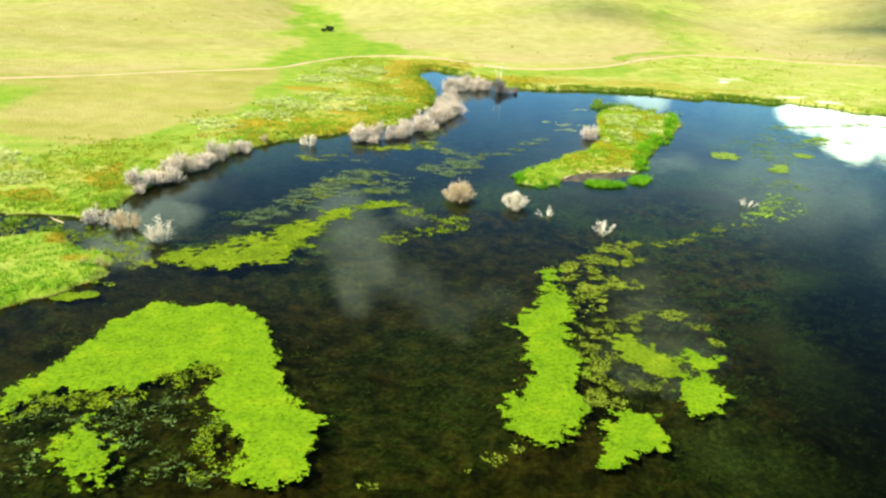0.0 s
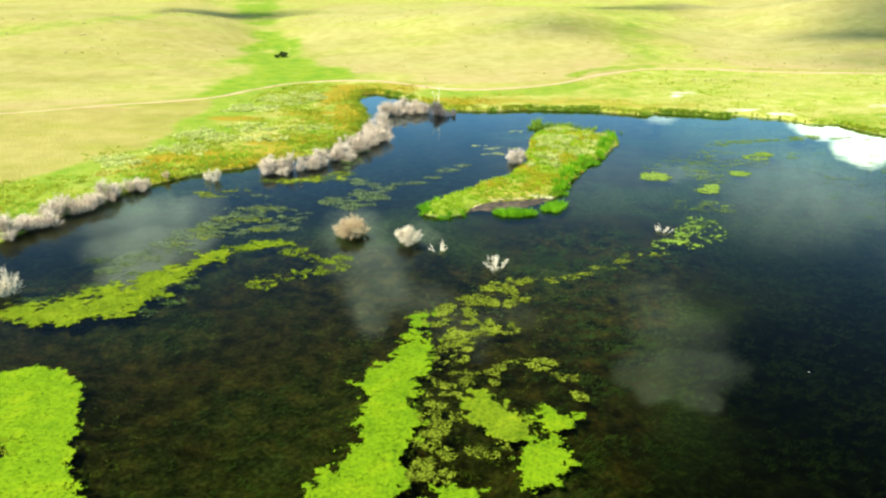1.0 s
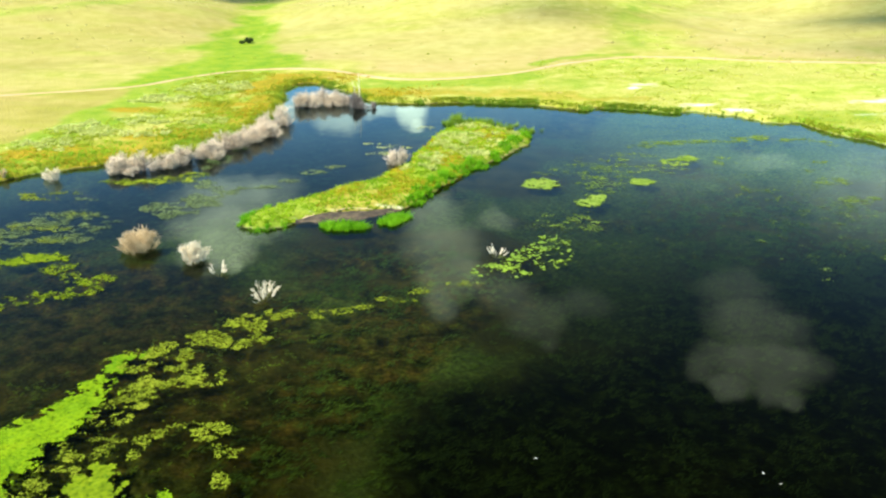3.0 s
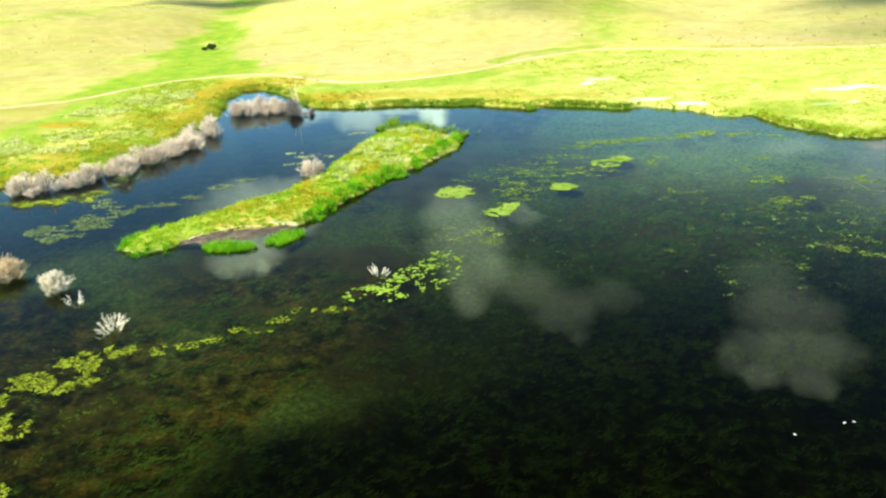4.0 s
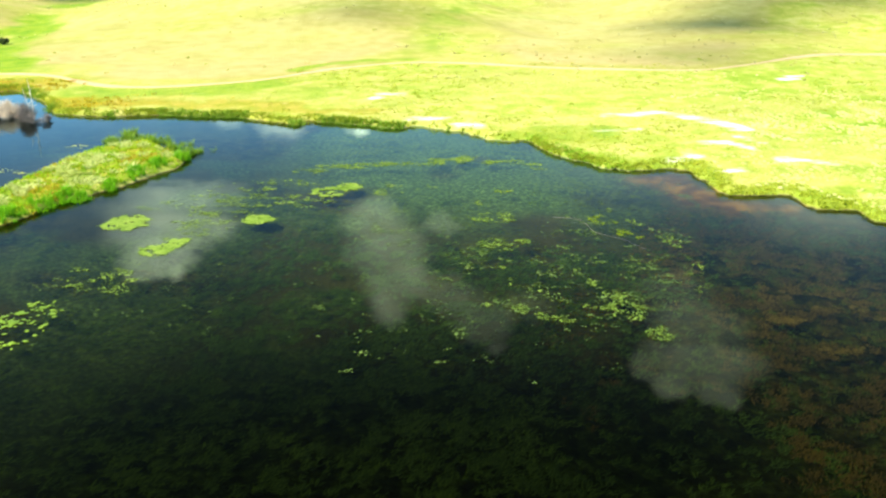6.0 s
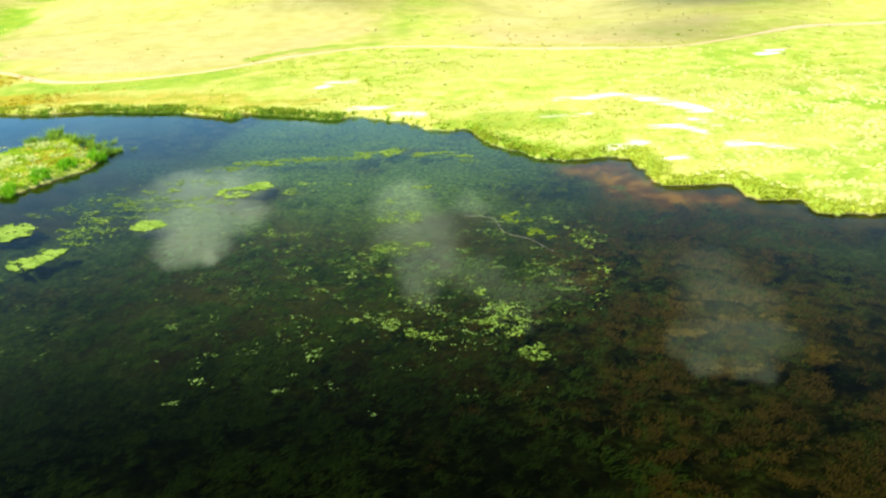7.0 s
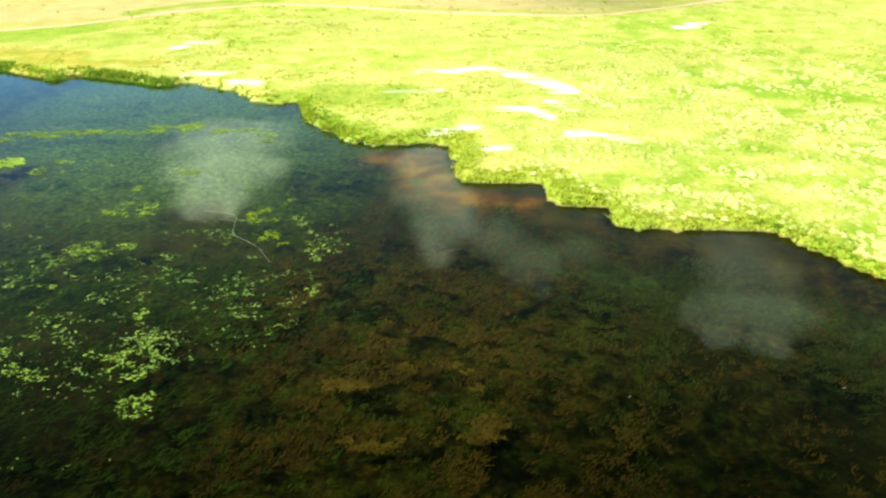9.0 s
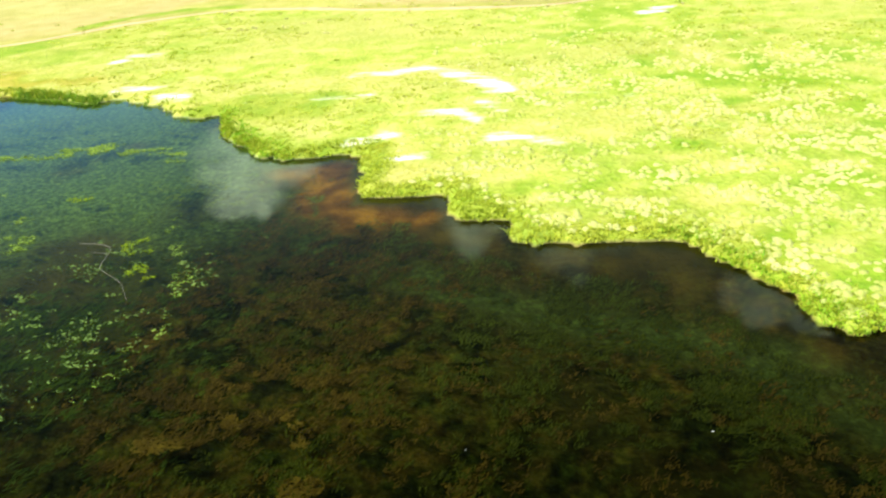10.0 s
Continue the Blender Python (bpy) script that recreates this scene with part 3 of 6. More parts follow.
def rusty_flat(x, y, d):
    """1 over the orange silt of the shallow eastern margin."""
    edge = smooth(60, 64, x) * (1 - 0.8 * smooth(69, 74, x)) * smooth(-0.25, -0.8, d) * smooth(-3.8, -2.0, d + 1.2 * fbm(x, y, 3.0, 3, 1.0)) * smooth(-0.7, 0.1, fbm(x, y, 4.0, 3, 6.6))
    cove = smooth(0.0, 0.7, blobs(x, y, [(66.2, 84.4, 1.7, 2.2), (69.6, 81.6, 3.0, 1.4)]) + 0.7 * fbm(x, y, 2.2, 3, 1.0))
    return np.maximum(edge, cove)


def painted_depth(x, y):
    """How far the dimming of deep water is painted in: the middle and the water south of the shallows. The bed lies no
    lower.
    """
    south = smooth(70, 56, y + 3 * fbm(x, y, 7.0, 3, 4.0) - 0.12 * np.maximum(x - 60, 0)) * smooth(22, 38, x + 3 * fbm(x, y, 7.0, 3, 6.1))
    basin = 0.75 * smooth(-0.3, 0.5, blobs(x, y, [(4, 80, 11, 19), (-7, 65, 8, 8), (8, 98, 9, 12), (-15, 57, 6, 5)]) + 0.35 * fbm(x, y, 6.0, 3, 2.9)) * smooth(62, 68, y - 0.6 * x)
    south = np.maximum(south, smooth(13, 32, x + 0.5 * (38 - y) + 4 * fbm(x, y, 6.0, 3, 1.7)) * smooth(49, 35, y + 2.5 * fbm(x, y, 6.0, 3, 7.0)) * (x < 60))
    return np.maximum(np.maximum(0.93 * dark_middle(x, y), basin), south * (0.92 - 0.34 * smooth(52, 68, x)))


# ---- large structure ----
def mesh_object(name, verts, faces, material, parent=None, smooth_shade=False):
    me = bpy.data.meshes.new(name)
    verts, faces = np.asarray(verts, np.float32), np.asarray(faces, np.int32)
    k = faces.shape[1]
    me.vertices.add(len(verts))
    me.vertices.foreach_set("co", verts.ravel())
    me.loops.add(faces.size)
    me.loops.foreach_set("vertex_index", faces.ravel())
    me.polygons.add(len(faces))
    me.polygons.foreach_set("loop_start", np.arange(0, faces.size, k, dtype=np.int32))
    me.update(calc_edges=True)
    if smooth_shade:
        me.polygons.foreach_set("use_smooth", np.ones(len(faces), bool))
    me.materials.append(material)
    ob = new(name, me)
    ob.parent = parent
    return ob


def spaced(stops):
    """Grid lines through (start, step) stops; the last stop only ends the row."""
    out = []
    for (a, step), (b, _) in zip(stops, stops[1:]):
        out.append(np.linspace(a, b, max(2, int(round((b - a) / step)) + 1))[:-1])
    return np.concatenate(out + [[stops[-1][0]]])


def build_ground():
    xs = spaced([(-2600, 200), (-600, 30), (-200, 5), (-70, 1.2), (-32, 0.45), (98, 1.2), (150, 5), (300, 30), (700, 200), (2600, 1)])
    ys = spaced([(-600, 100), (-100, 10), (-30, 2), (18, 0.5), (112, 0.6), (140, 1.5), (230, 5), (400, 20), (900, 100), (3200, 1)])
    gx, gy = np.meshgrid(xs, ys)
    x, y = gx.ravel(), gy.ravel()
    d, island = from_shore(x, y)
    z = height(x, y, d)
    n, k = len(ys), len(xs)
    idx = np.arange(n * k).reshape(n, k)
    faces = np.stack([idx[:-1, :-1], idx[:-1, 1:], idx[1:, 1:], idx[1:, :-1]], -1).reshape(-1, 4)
    ob = mesh_object("ground", np.stack([x, y, z], -1), faces, GROUND, smooth_shade=True)
    # what grows where
    big, mid = fbm(x, y, 30.0, 3, 1.0), fbm(x, y, 7.0, 3, 4.0)
    track = line_distance(x, y, TRACK)
    north = np.interp(x, [p[0] for p in TRACK], [p[1] for p in TRACK])
    below = smooth(2.0, -2.0, y - north)                      # between track and pond
    east = smooth(28, 48, x)
    small = fbm(x, y, 2.6, 3, 2.0)
    gully = smooth(-2.0, 1.2, within(x, y, GULLY) + 2.2 * mid + 0.8 * small)
    gully = np.maximum(gully, 0.6 * smooth(4.5, 0.5, line_distance(x, y, [(45.0, 140), (47.5, 160), (50.5, 186), (46, 220)]) + 3.5 * mid) * smooth(138, 150, y))
    gully = np.maximum(gully, 0.5 * smooth(3.5, 0.5, line_distance(x, y, [(-70, 150), (-52, 168), (-48, 205)]) + 3.5 * mid))
    field = within(x, y, DRY_FIELD) + 1.6 * mid + 0.5 * small                  # over 0 in the dry field
    dry_field = smooth(-0.6, 0.8, field)
    west = smooth(6, -4, x)
    meadow = below * (0.62 + 0.35 * east + 0.35 * mid + 0.2 * big)
    hill = np.max([within(x, y, k) for k in KNOLLS], 0) + 5.0 * fbm(0.6 * x, y, 11.0, 4, 7.0)
    meadow = np.maximum(meadow, smooth(0.1, 0.9, big + 0.4 * mid) * 0.25)
    # diagonal yellow-green streaks, also painting in the shading of hill folds
    meadow = np.maximum(meadow, 0.5 * smooth(0.1, 0.7, fbm(0.35 * x + 0.5 * y, 0.9 * y - 0.35 * x, 13.0, 4, 2.2)))
    meadow = np.maximum(meadow, smooth(3, -5, hill) * smooth(-2, 3, y - north) * (0.75 + 0.4 * mid))      # yellow-green draws between the knolls
    meadow = np.maximum(meadow, smooth(15, 7, d + 4 * mid) * 0.95)
    meadow = np.maximum(meadow, below * east) * (1 - 0.92 * dry_field)
    meadow = np.maximum(meadow, gully * (1.05 + 0.5 * mid))
    wet = smooth(0.1, 0.6, mid + 0.25) * smooth(9, 3, d) * (1 - 0.85 * smooth(20, 38, x)) * smooth(64, 76, y) * 0.8
    wet = np.maximum(wet, smooth(0.0, 0.5, blobs(x, y, [(-12, 82.5, 7, 2.6), (-3.5, 116, 5, 7), (-1.5, 106, 2.6, 7), (-6, 104, 5, 2.0), (-14, 100, 4, 1.6), (-5, 90, 6, 2.4)]) + 0.9 * mid + 0.5 * small) * below)
    wet = np.maximum(wet, smooth(0.0, 0.5, blobs(x, y, [(22, 110.6, 16, 2.2), (36, 107.6, 9, 1.6)]) + 1.1 * small - 0.2) * 0.6 * (d > 0.4))
    wet = np.maximum(wet, smooth(0.0, 0.5, blobs(x, y, [(-25.5, 62.5, 2.4, 4.0), (-22.6, 50.6, 2.0, 1.2), (-21.2, 47.2, 0.9, 0.6), (-30, 58.6, 4.0, 1.6)]) + 0.8 * small) * 0.85 * (d > 0.2))
    wet = np.maximum(wet, (island > 0) * smooth(0.0, 0.5, blobs(x, y, [(13.5, 73.0, 2.6, 2.6), (17.5, 78.6, 2.2, 4.5), (21.5, 81.0, 2.0, 6.0), (18.6, 74.0, 2.6, 3.4), (19.4, 88, 1.0, 7), (25.5, 91.5, 1.6, 3)]) + 0.9 * fbm(x, y, 2.4, 3, 7.0) - 0.15) * 0.75)
    lush = gully * smooth(-0.6, 0.3, mid + 0.4)
    lush = np.maximum(lush, smooth(-7.5, -4.0, field + 1.5 * small) * (1 - dry_field) * below * west * (0.75 + 0.4 * small))            # the strip along the dry field
    lush = np.maximum(lush, smooth(5, 1.5, np.abs(y - north - 3) + 2 * mid) * smooth(-28, -20, x) * smooth(2, -6, x) * 0.9)
    lush = np.maximum(lush, smooth(0.1, 0.6, fbm(x, y, 9.0, 3, 8.0) + 0.1) * below * (0.8 - 0.62 * east) * (1 - dry_field))
    lush = np.maximum(lush, smooth(6, 2.5, d + 2 * mid) * smooth(5, 0, x) * 0.75)
    lush = np.maximum(lush, smooth(-14, -19, x) * smooth(62, 57, y) * smooth(-0.6, 0.1, mid + 0.5 * small) * (1 - dry_field))
    lush = np.maximum(lush, smooth(-42, -44, x) * smooth(97, 93, y) * smooth(80, 84, y) * 0.8)
    lush = np.maximum(lush, smooth(1.6, 0.4, line_distance(x, y, [(29.5, 130.2), (33.5, 135.0), (38, 137.9), (44, 138.6)]) + 0.5 * small) * 0.9)
    lush = np.maximum(lush, smooth(0.0, 0.6, blobs(x, y, [(60.0, 99.5, 6.5, 3.4), (83.0, 126.0, 2.0, 2.6), (87.0, 92.6, 2.6, 1.6)]) + 0.8 * mid + 0.5 * small) * 0.7)
    hummock = smooth(70, 82, x) * smooth(0.4, 1.2, d) * smooth(60, 30, d) * smooth(-0.7, 0.2, fbm(x, y, 6.0, 3, 4.4) + 0.015 * (x - 76))
    lush = np.maximum(lush, hummock * np.clip(0.36 + 0.8 * fbm(x, y, 1.9, 2, 3.1), 0, 0.9))
    lush = np.maximum(lush, smooth(56, 62, x) * smooth(2.4, 0.8, d + mid) * 0.7)
    crust = salt_crust(x, y)
    salt = smooth(-1.0, 0.6, crust + 0.3 * fbm(0.6 * x, y, 2.0, 3, 5.0))
    salt = np.maximum(salt, 0.45 * smooth(0.35, 0.1, np.abs(island - 0.25)) * smooth(1.6, 1.2, line_distance(x, y, [(12, 68.3), (14.5, 69.6), (18.5, 70.4)])))
    cover = np.stack([np.clip(meadow, 0, 1), np.clip(wet, 0, 1), np.clip(salt, 0, 1), np.clip(lush, 0, 1)], -1)
    green = smooth(-0.3, 0.4, fbm(x, y, 8.0, 4, 2.0)) * 0.7
    strip = smooth(2.2, 0.6, line_distance(x, y, [(62, 84), (68, 78), (76, 74), (84, 71), (90, 64)]) + 0.7 * mid)
    green = np.maximum(green * (1 - 0.8 * smooth(60, 68, x)), 0.55 * strip)
    brown = smooth(-0.2, 0.5, fbm(x, y, 7.0, 4, 9.0) + 1.1 * brown_weed(x, y) * smooth(84, 70, y) - 0.6 * smooth(34, 40, x) * (1 - brown_weed(x, y)) + 0.95 * smooth(29, 17, x + 3 * fbm(x, y, 5.0, 3, 2.8)) * smooth(64, 52, y) - 0.2) * (1 - strip)
    brown = brown * (1 - 0.3 * smooth(22, 12, x) * smooth(58, 50, y))          # bare silt shows between the weed
    rust = rusty_flat(x, y, d)
    deep = dark_middle(x, y)
    green, brown = np.maximum(green * (1 - 0.85 * deep), 0.9 * smooth(70, 60, x) * smooth(34, 50, x + 0.4 * (y - 75)) * (0.25 * smooth(60, 70, y) + 0.75 * smooth(74, 86, y)) * smooth(-0.7, 0.1, mid + 0.3)), brown * (1 - 0.8 * deep)
    bleached = smooth(-5, 5, hill) * smooth(-2, 5, y - north) * (0.75 + 0.35 * mid) * (1 - 0.45 * smooth(-20, -30, x))
    green = np.where(d > 0, bleached, green)
    blush = smooth(-1, 3, hill) * smooth(16, 5, hill) * smooth(30, 10, y - north) * smooth(1, 4, y - north)
    rust = np.where(d > 0, 0.65 * np.clip(blush * (0.8 + 0.6 * mid), 0, 1), rust)
    bed = np.stack([np.clip(green, 0, 1), np.clip(brown, 0, 1), np.clip(rust, 0, 1), painted_depth(x, y)], -1)
    for key, data in (("cover", cover), ("bed", bed)):
        layer = ob.data.attributes.new(key, "FLOAT_COLOR", "POINT")
        layer.data.foreach_set("color", data.astype(np.float32).ravel())
    return tagged(ob, "rolling dry grassland with green wet meadow and a weedy pond bed", "ground", kind="structure")


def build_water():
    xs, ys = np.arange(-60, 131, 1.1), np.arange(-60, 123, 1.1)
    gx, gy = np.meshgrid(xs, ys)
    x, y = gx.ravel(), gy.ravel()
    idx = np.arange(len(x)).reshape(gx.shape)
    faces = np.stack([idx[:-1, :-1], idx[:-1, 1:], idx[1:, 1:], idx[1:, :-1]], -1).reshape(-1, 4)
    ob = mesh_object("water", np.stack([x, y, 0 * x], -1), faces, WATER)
    # brightness of the tint set by region; follows no modelled depth
    tint_level = 0.305 + 0.01 * smooth(22, 12, x) * smooth(58, 50, y) + 0.055 * smooth(-0.2, 0.7, blobs(x, y, [(20, 53, 10, 10)]) + 0.3 * fbm(x, y, 6.0, 3, 3.3)) - 0.015 * smooth(30, 40, x) * smooth(58, 66, y) * smooth(66, 58, x) * smooth(84, 76, y) + 0.13 * smooth(32, 42, x) * smooth(64, 84, y) * smooth(64, 54, x) + 0.025 * smooth(58, 64, x) * smooth(78, 70, y) * smooth(76, 70, x) - 0.165 * painted_depth(x, y) + 0.27 * rusty_flat(x, y, from_shore(x, y)[0])
    layer = ob.data.attributes.new("tint_level", "FLOAT", "POINT")
    layer.data.foreach_set("value", tint_level.astype(np.float32))
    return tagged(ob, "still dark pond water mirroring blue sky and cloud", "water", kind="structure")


def spline(points, step):
    """Points every so many metres on a smooth curve through the given ones."""
    p = np.array([points[0], *points, points[-1]], float)
    out = []
    for a, b, c, e in zip(p, p[1:], p[2:], p[3:]):
        for s in np.linspace(0, 1, max(2, int(np.linalg.norm(c - b) / step)), endpoint=False):
            out.append(0.5 * (2 * b + (c - a) * s + (2 * a - 5 * b + 4 * c - e) * s**2 + (3 * b - a - 3 * c + e) * s**3))
    return np.array(out + [p[-1]])


def build_track():
    mid = spline(TRACK, 1.0)
    way = np.gradient(mid, axis=0)
    side = np.stack([-way[:, 1], way[:, 0]], -1) / np.linalg.norm(way, axis=1)[:, None]
    half = 0.55 + 0.25 * fbm(mid[:, 0], mid[:, 1], 5.0, 3, 2.0)
    rows = []
    for s, lift in ((-1, -0.05), (-0.8, 0.05), (0, 0.07), (0.8, 0.05), (1, -0.05)):
        p = mid + side * (half * s)[:, None]
        rows.append(np.c_[p, height(p[:, 0], p[:, 1]) + lift])
    verts = np.stack(rows, 1).reshape(-1, 3)
    idx = np.arange(len(verts)).reshape(-1, 5)
    faces = np.stack([idx[:-1, :-1], idx[:-1, 1:], idx[1:, 1:], idx[1:, :-1]], -1).reshape(-1, 4)[:, ::-1]
    return tagged(mesh_object("dirt_track", verts, faces, EARTH, smooth_shade=True), "narrow pale dirt track worn through the grass", "track", kind="structure")


ground, water, track = build_ground(), build_water(), build_track()


# ---- plants ----
def blades(base, tall, wide, lean, rng, bend=0.5):
    """Tapered, bent blades: three triangles each. base: feet; tall, wide: metres; lean: how far the tip lies out, as a share of its height."""
    n = len(base)
    a, turn = rng.random(n) * 2 * np.pi, rng.random(n) * np.pi
    out = np.stack([np.cos(a), np.sin(a), np.zeros(n)], -1) * (lean * tall)[:, None]
    side = np.stack([np.cos(turn), np.sin(turn), np.zeros(n)], -1) * (wide / 2)[:, None]
    up = np.zeros((n, 3))
    up[:, 2] = tall
    middle = base + out * bend * 0.45 + up * 0.55
    verts = np.stack([base - side, base + side, middle + side * 0.8, middle - side * 0.8, base + out + up], 1).reshape(-1, 3)
    i = 5 * np.arange(n)[:, None]
    faces = np.stack([i + (0, 1, 2), i + (0, 2, 3), i + (3, 2, 4)], 1).reshape(-1, 3)
    return verts, faces


def tufts(name, places, per, tall, wide, radius, lean, material, seed, sink=0.05):
    """Tufts of blades standing on the ground, in one mesh."""
    rng = np.random.default_rng(seed)
    places = np.asarray(places, float)
    n = len(places)
    size = 0.7 + 0.6 * rng.random(n)
    at = np.repeat(places, per, 0)
    s = np.repeat(size, per)
    r, a = radius * s * np.sqrt(rng.random(n * per)), rng.random(n * per) * 2 * np.pi
    xy = at[:, :2] + np.stack([r * np.cos(a), r * np.sin(a)], -1)
    z = np.repeat(np.maximum(height(places[:, 0], places[:, 1]), -0.25), per)
    base = np.c_[xy, z - sink]
    v, f = blades(base, tall * s * (0.6 + 0.6 * rng.random(n * per)), wide * (0.7 + 0.6 * rng.random(n * per)), lean * (0.4 + rng.random(n * per)), rng)
    return mesh_object(name, v, f, material)


def scatter(n, box, seed, keep):
    """Up to n random places in a box (x0, y0, x1, y1) for which keep(x, y, d, island) beats a random number."""
    rng = np.random.default_rng(seed)
    x, y = box[0] + (box[2] - box[0]) * rng.random(n), box[1] + (box[3] - box[1]) * rng.random(n)
    d, island = from_shore(x, y)
    ok = rng.random(n) < keep(x, y, d, island)
    return np.stack([x, y], -1)[ok]


def slivers(places, length, lift, rng, lie=None):
    """Thin strips of weed lying at the surface: a bent strip of two quads each, in triangles."""
    n = len(places)
    a = rng.random(n) * 6.3 if lie is None else lie + rng.normal(0, 0.6, n)
    way, side = np.stack([np.cos(a), np.sin(a)], -1), np.stack([-np.sin(a), np.cos(a)], -1)
    wide = (length * (0.08 + 0.17 * rng.random(n)))[:, None]
    bend = (rng.normal(0, 0.22, n) * length)[:, None]
    start, mid, end = places - way * length[:, None] / 2, places + side * bend, places + way * length[:, None] / 2
    flat = np.stack([start - side * wide * 0.4, start + side * wide * 0.4, mid + side * wide, mid - side * wide, end + side * wide * 0.3, end - side * wide * 0.3], 1)
    verts = np.concatenate([flat, (lift[:, None] + rng.uniform(-0.012, 0.02, (n, 6)))[..., None]], -1).reshape(-1, 3)
    i = 6 * np.arange(n)[:, None]
    faces = np.stack([i + (0, 1, 2), i + (0, 2, 3), i + (3, 2, 4), i + (3, 4, 5)], 1).reshape(-1, 3)
    return verts, faces


def weed_scraps(label, shape, material, seed, dense=60, long=0.20, edge=1.3, fill=0.7, grain=0.9, sunk=0.2, streak=1.0, lie=None, name="weed_scraps"):
    """Feathery weed tops: many small strips, crowded where the ellipses and the drift of the water gather them."""
    rng = np.random.default_rng(seed)
    parts = []
    for cx, cy, rx, ry in shape:
        n = int(4 * 1.6 * rx * ry * dense)
        x, y = cx + 1.25 * rx * rng.uniform(-1, 1, n), cy + 1.25 * ry * rng.uniform(-1, 1, n)
        inner = 1 - ((x - cx) / rx) ** 2 - ((y - cy) / ry) ** 2
        m = np.minimum(inner, 0.45) + 0.5 * edge * fbm(x / streak, y, grain, 3, seed * 1.7) + 0.5 * edge * fbm(x / streak, y, 0.42, 2, seed * 0.9) - 0.9 * (1 - fill)
        parts.append(np.stack([x, y], -1)[(rng.random(n) < smooth(-0.05, 0.5, m)) & (inner > -0.55)])
    p = np.concatenate(parts)
    lift = np.where(rng.random(len(p)) < sunk, -0.03 - 0.10 * rng.random(len(p)), 0.02)
    v, f = slivers(p, long * (0.4 + 1.2 * rng.random(len(p)) ** 2), lift, rng, lie)
    return tagged(mesh_object(name, v, f, material), label, "water weed", kind="stuff")


def algae_mat(name, label, shape, material, seed, cell=0.10, edge=0.55, fill=1.0, grain=1.3, sunk=0.0, streak=1.0, fluff=0.35, holes=0.0, torn=None):
    """A floating mat: a thin uneven skin, torn at its edges, with loose clumps on it. shape: an outline, or ellipses that it gathers in."""
    rng = np.random.default_rng(seed)
    e = np.array(shape, float)
    reach = e[:, 2:] * 1.35 if e.shape[1] == 4 else np.full((len(e), 2), 1.0)
    (x0, y0), (x1, y1) = (e[:, :2] - reach).min(0), (e[:, :2] + reach).max(0)
    torn = (0.9 if e.shape[1] == 4 else 0.35) if torn is None else torn
    nx, ny = int((x1 - x0) / cell) + 2, int((y1 - y0) / cell) + 2
    gx, gy = np.meshgrid(x0 + cell * np.arange(nx), y0 + cell * np.arange(ny))
    gx, gy = gx + cell * rng.uniform(-0.4, 0.4, gx.shape), gy + cell * rng.uniform(-0.4, 0.4, gy.shape)

    def body(x, y):
        inner = blobs(x, y, shape) if e.shape[1] == 4 else np.clip(within(x, y, shape) / 0.9, -1.0, 0.8)
        m = np.minimum(inner, 0.45 if e.shape[1] == 4 else 0.8) + 0.5 * edge * fbm(x / streak, y, grain, 3, seed * 1.7) + 0.45 * edge * fbm(x / streak, y, 0.5, 2, seed * 0.9) - 0.9 * (1 - fill)
        m = m - holes * smooth(0.1, 0.5, fbm(x, y, 0.8, 3, seed * 2.3))
        m = m + torn * fbm(x, y, 0.3, 2, seed * 1.31) + (0.06 if e.shape[1] == 2 else -0.1)
        return np.where(inner > -0.9, m, -1)

    cx, cy = (gx[:-1, :-1] + gx[1:, 1:]) / 2, (gy[:-1, :-1] + gy[1:, 1:]) / 2
    m = body(cx.ravel(), cy.ravel()).reshape(cx.shape)
    keep = m > 0.08 + 0.22 * (rng.random(m.shape) - 0.5)
    idx = np.arange(nx * ny).reshape(ny, nx)
    quads = np.stack([idx[:-1, :-1], idx[:-1, 1:], idx[1:, 1:], idx[1:, :-1]], -1)[keep]
    x, y = gx.ravel(), gy.ravel()
    low = smooth(0.5 - sunk, 0.62 - sunk, 0.5 + 0.9 * fbm(x, y, 0.8, 2, seed * 0.37) - 0.15) if 0 < sunk < 1 else np.full(len(x), sunk)
    z = 0.014 + 0.022 * rng.random(len(x)) + 0.02 * fbm(x, y, 0.5, 2, seed) - low * (0.07 + 0.07 * rng.random(len(x)))
    z = np.where((low < 0.3), np.maximum(z, 0.006), z)
    used, inverse = np.unique(quads, return_inverse=True)
    v = np.stack([x, y, z], -1)[used]
    f = inverse.reshape(-1, 4)
    f = np.concatenate([f[:, (0, 1, 2)], f[:, (0, 2, 3)]])
    # loose clumps on the skin and round its edge
    near = (m > -0.12) & (rng.random(m.shape) < fluff * np.where(keep, 1, 1.2 * smooth(-0.12, 0.1, m)))
    p = np.stack([cx[near], cy[near]], -1)
    if len(p):
        lift = np.full(len(p), -0.06) if sunk == 1 else 0.02 + 0.03 * rng.random(len(p))
        v2, f2 = slivers(p + cell * rng.normal(0, 0.7, p.shape), cell * (0.7 + 1.6 * rng.random(len(p)) ** 2), lift, rng)
        v, f = np.concatenate([v, v2]), np.concatenate([f, f2 + len(v)])
    ob = mesh_object(name, v, f, material)
    if len(p):                                                # some of the loose strips are old and dark
        ob.data.materials.append(ALGAE_OLD)
        old = np.repeat(rng.random(len(p)) < 0.30, 4)
        ob.data.polygons.foreach_set("material_index", np.r_[np.zeros(len(f) - len(old), np.int32), old.astype(np.int32)])
    return tagged(ob, label, "algae", kind="stuff")


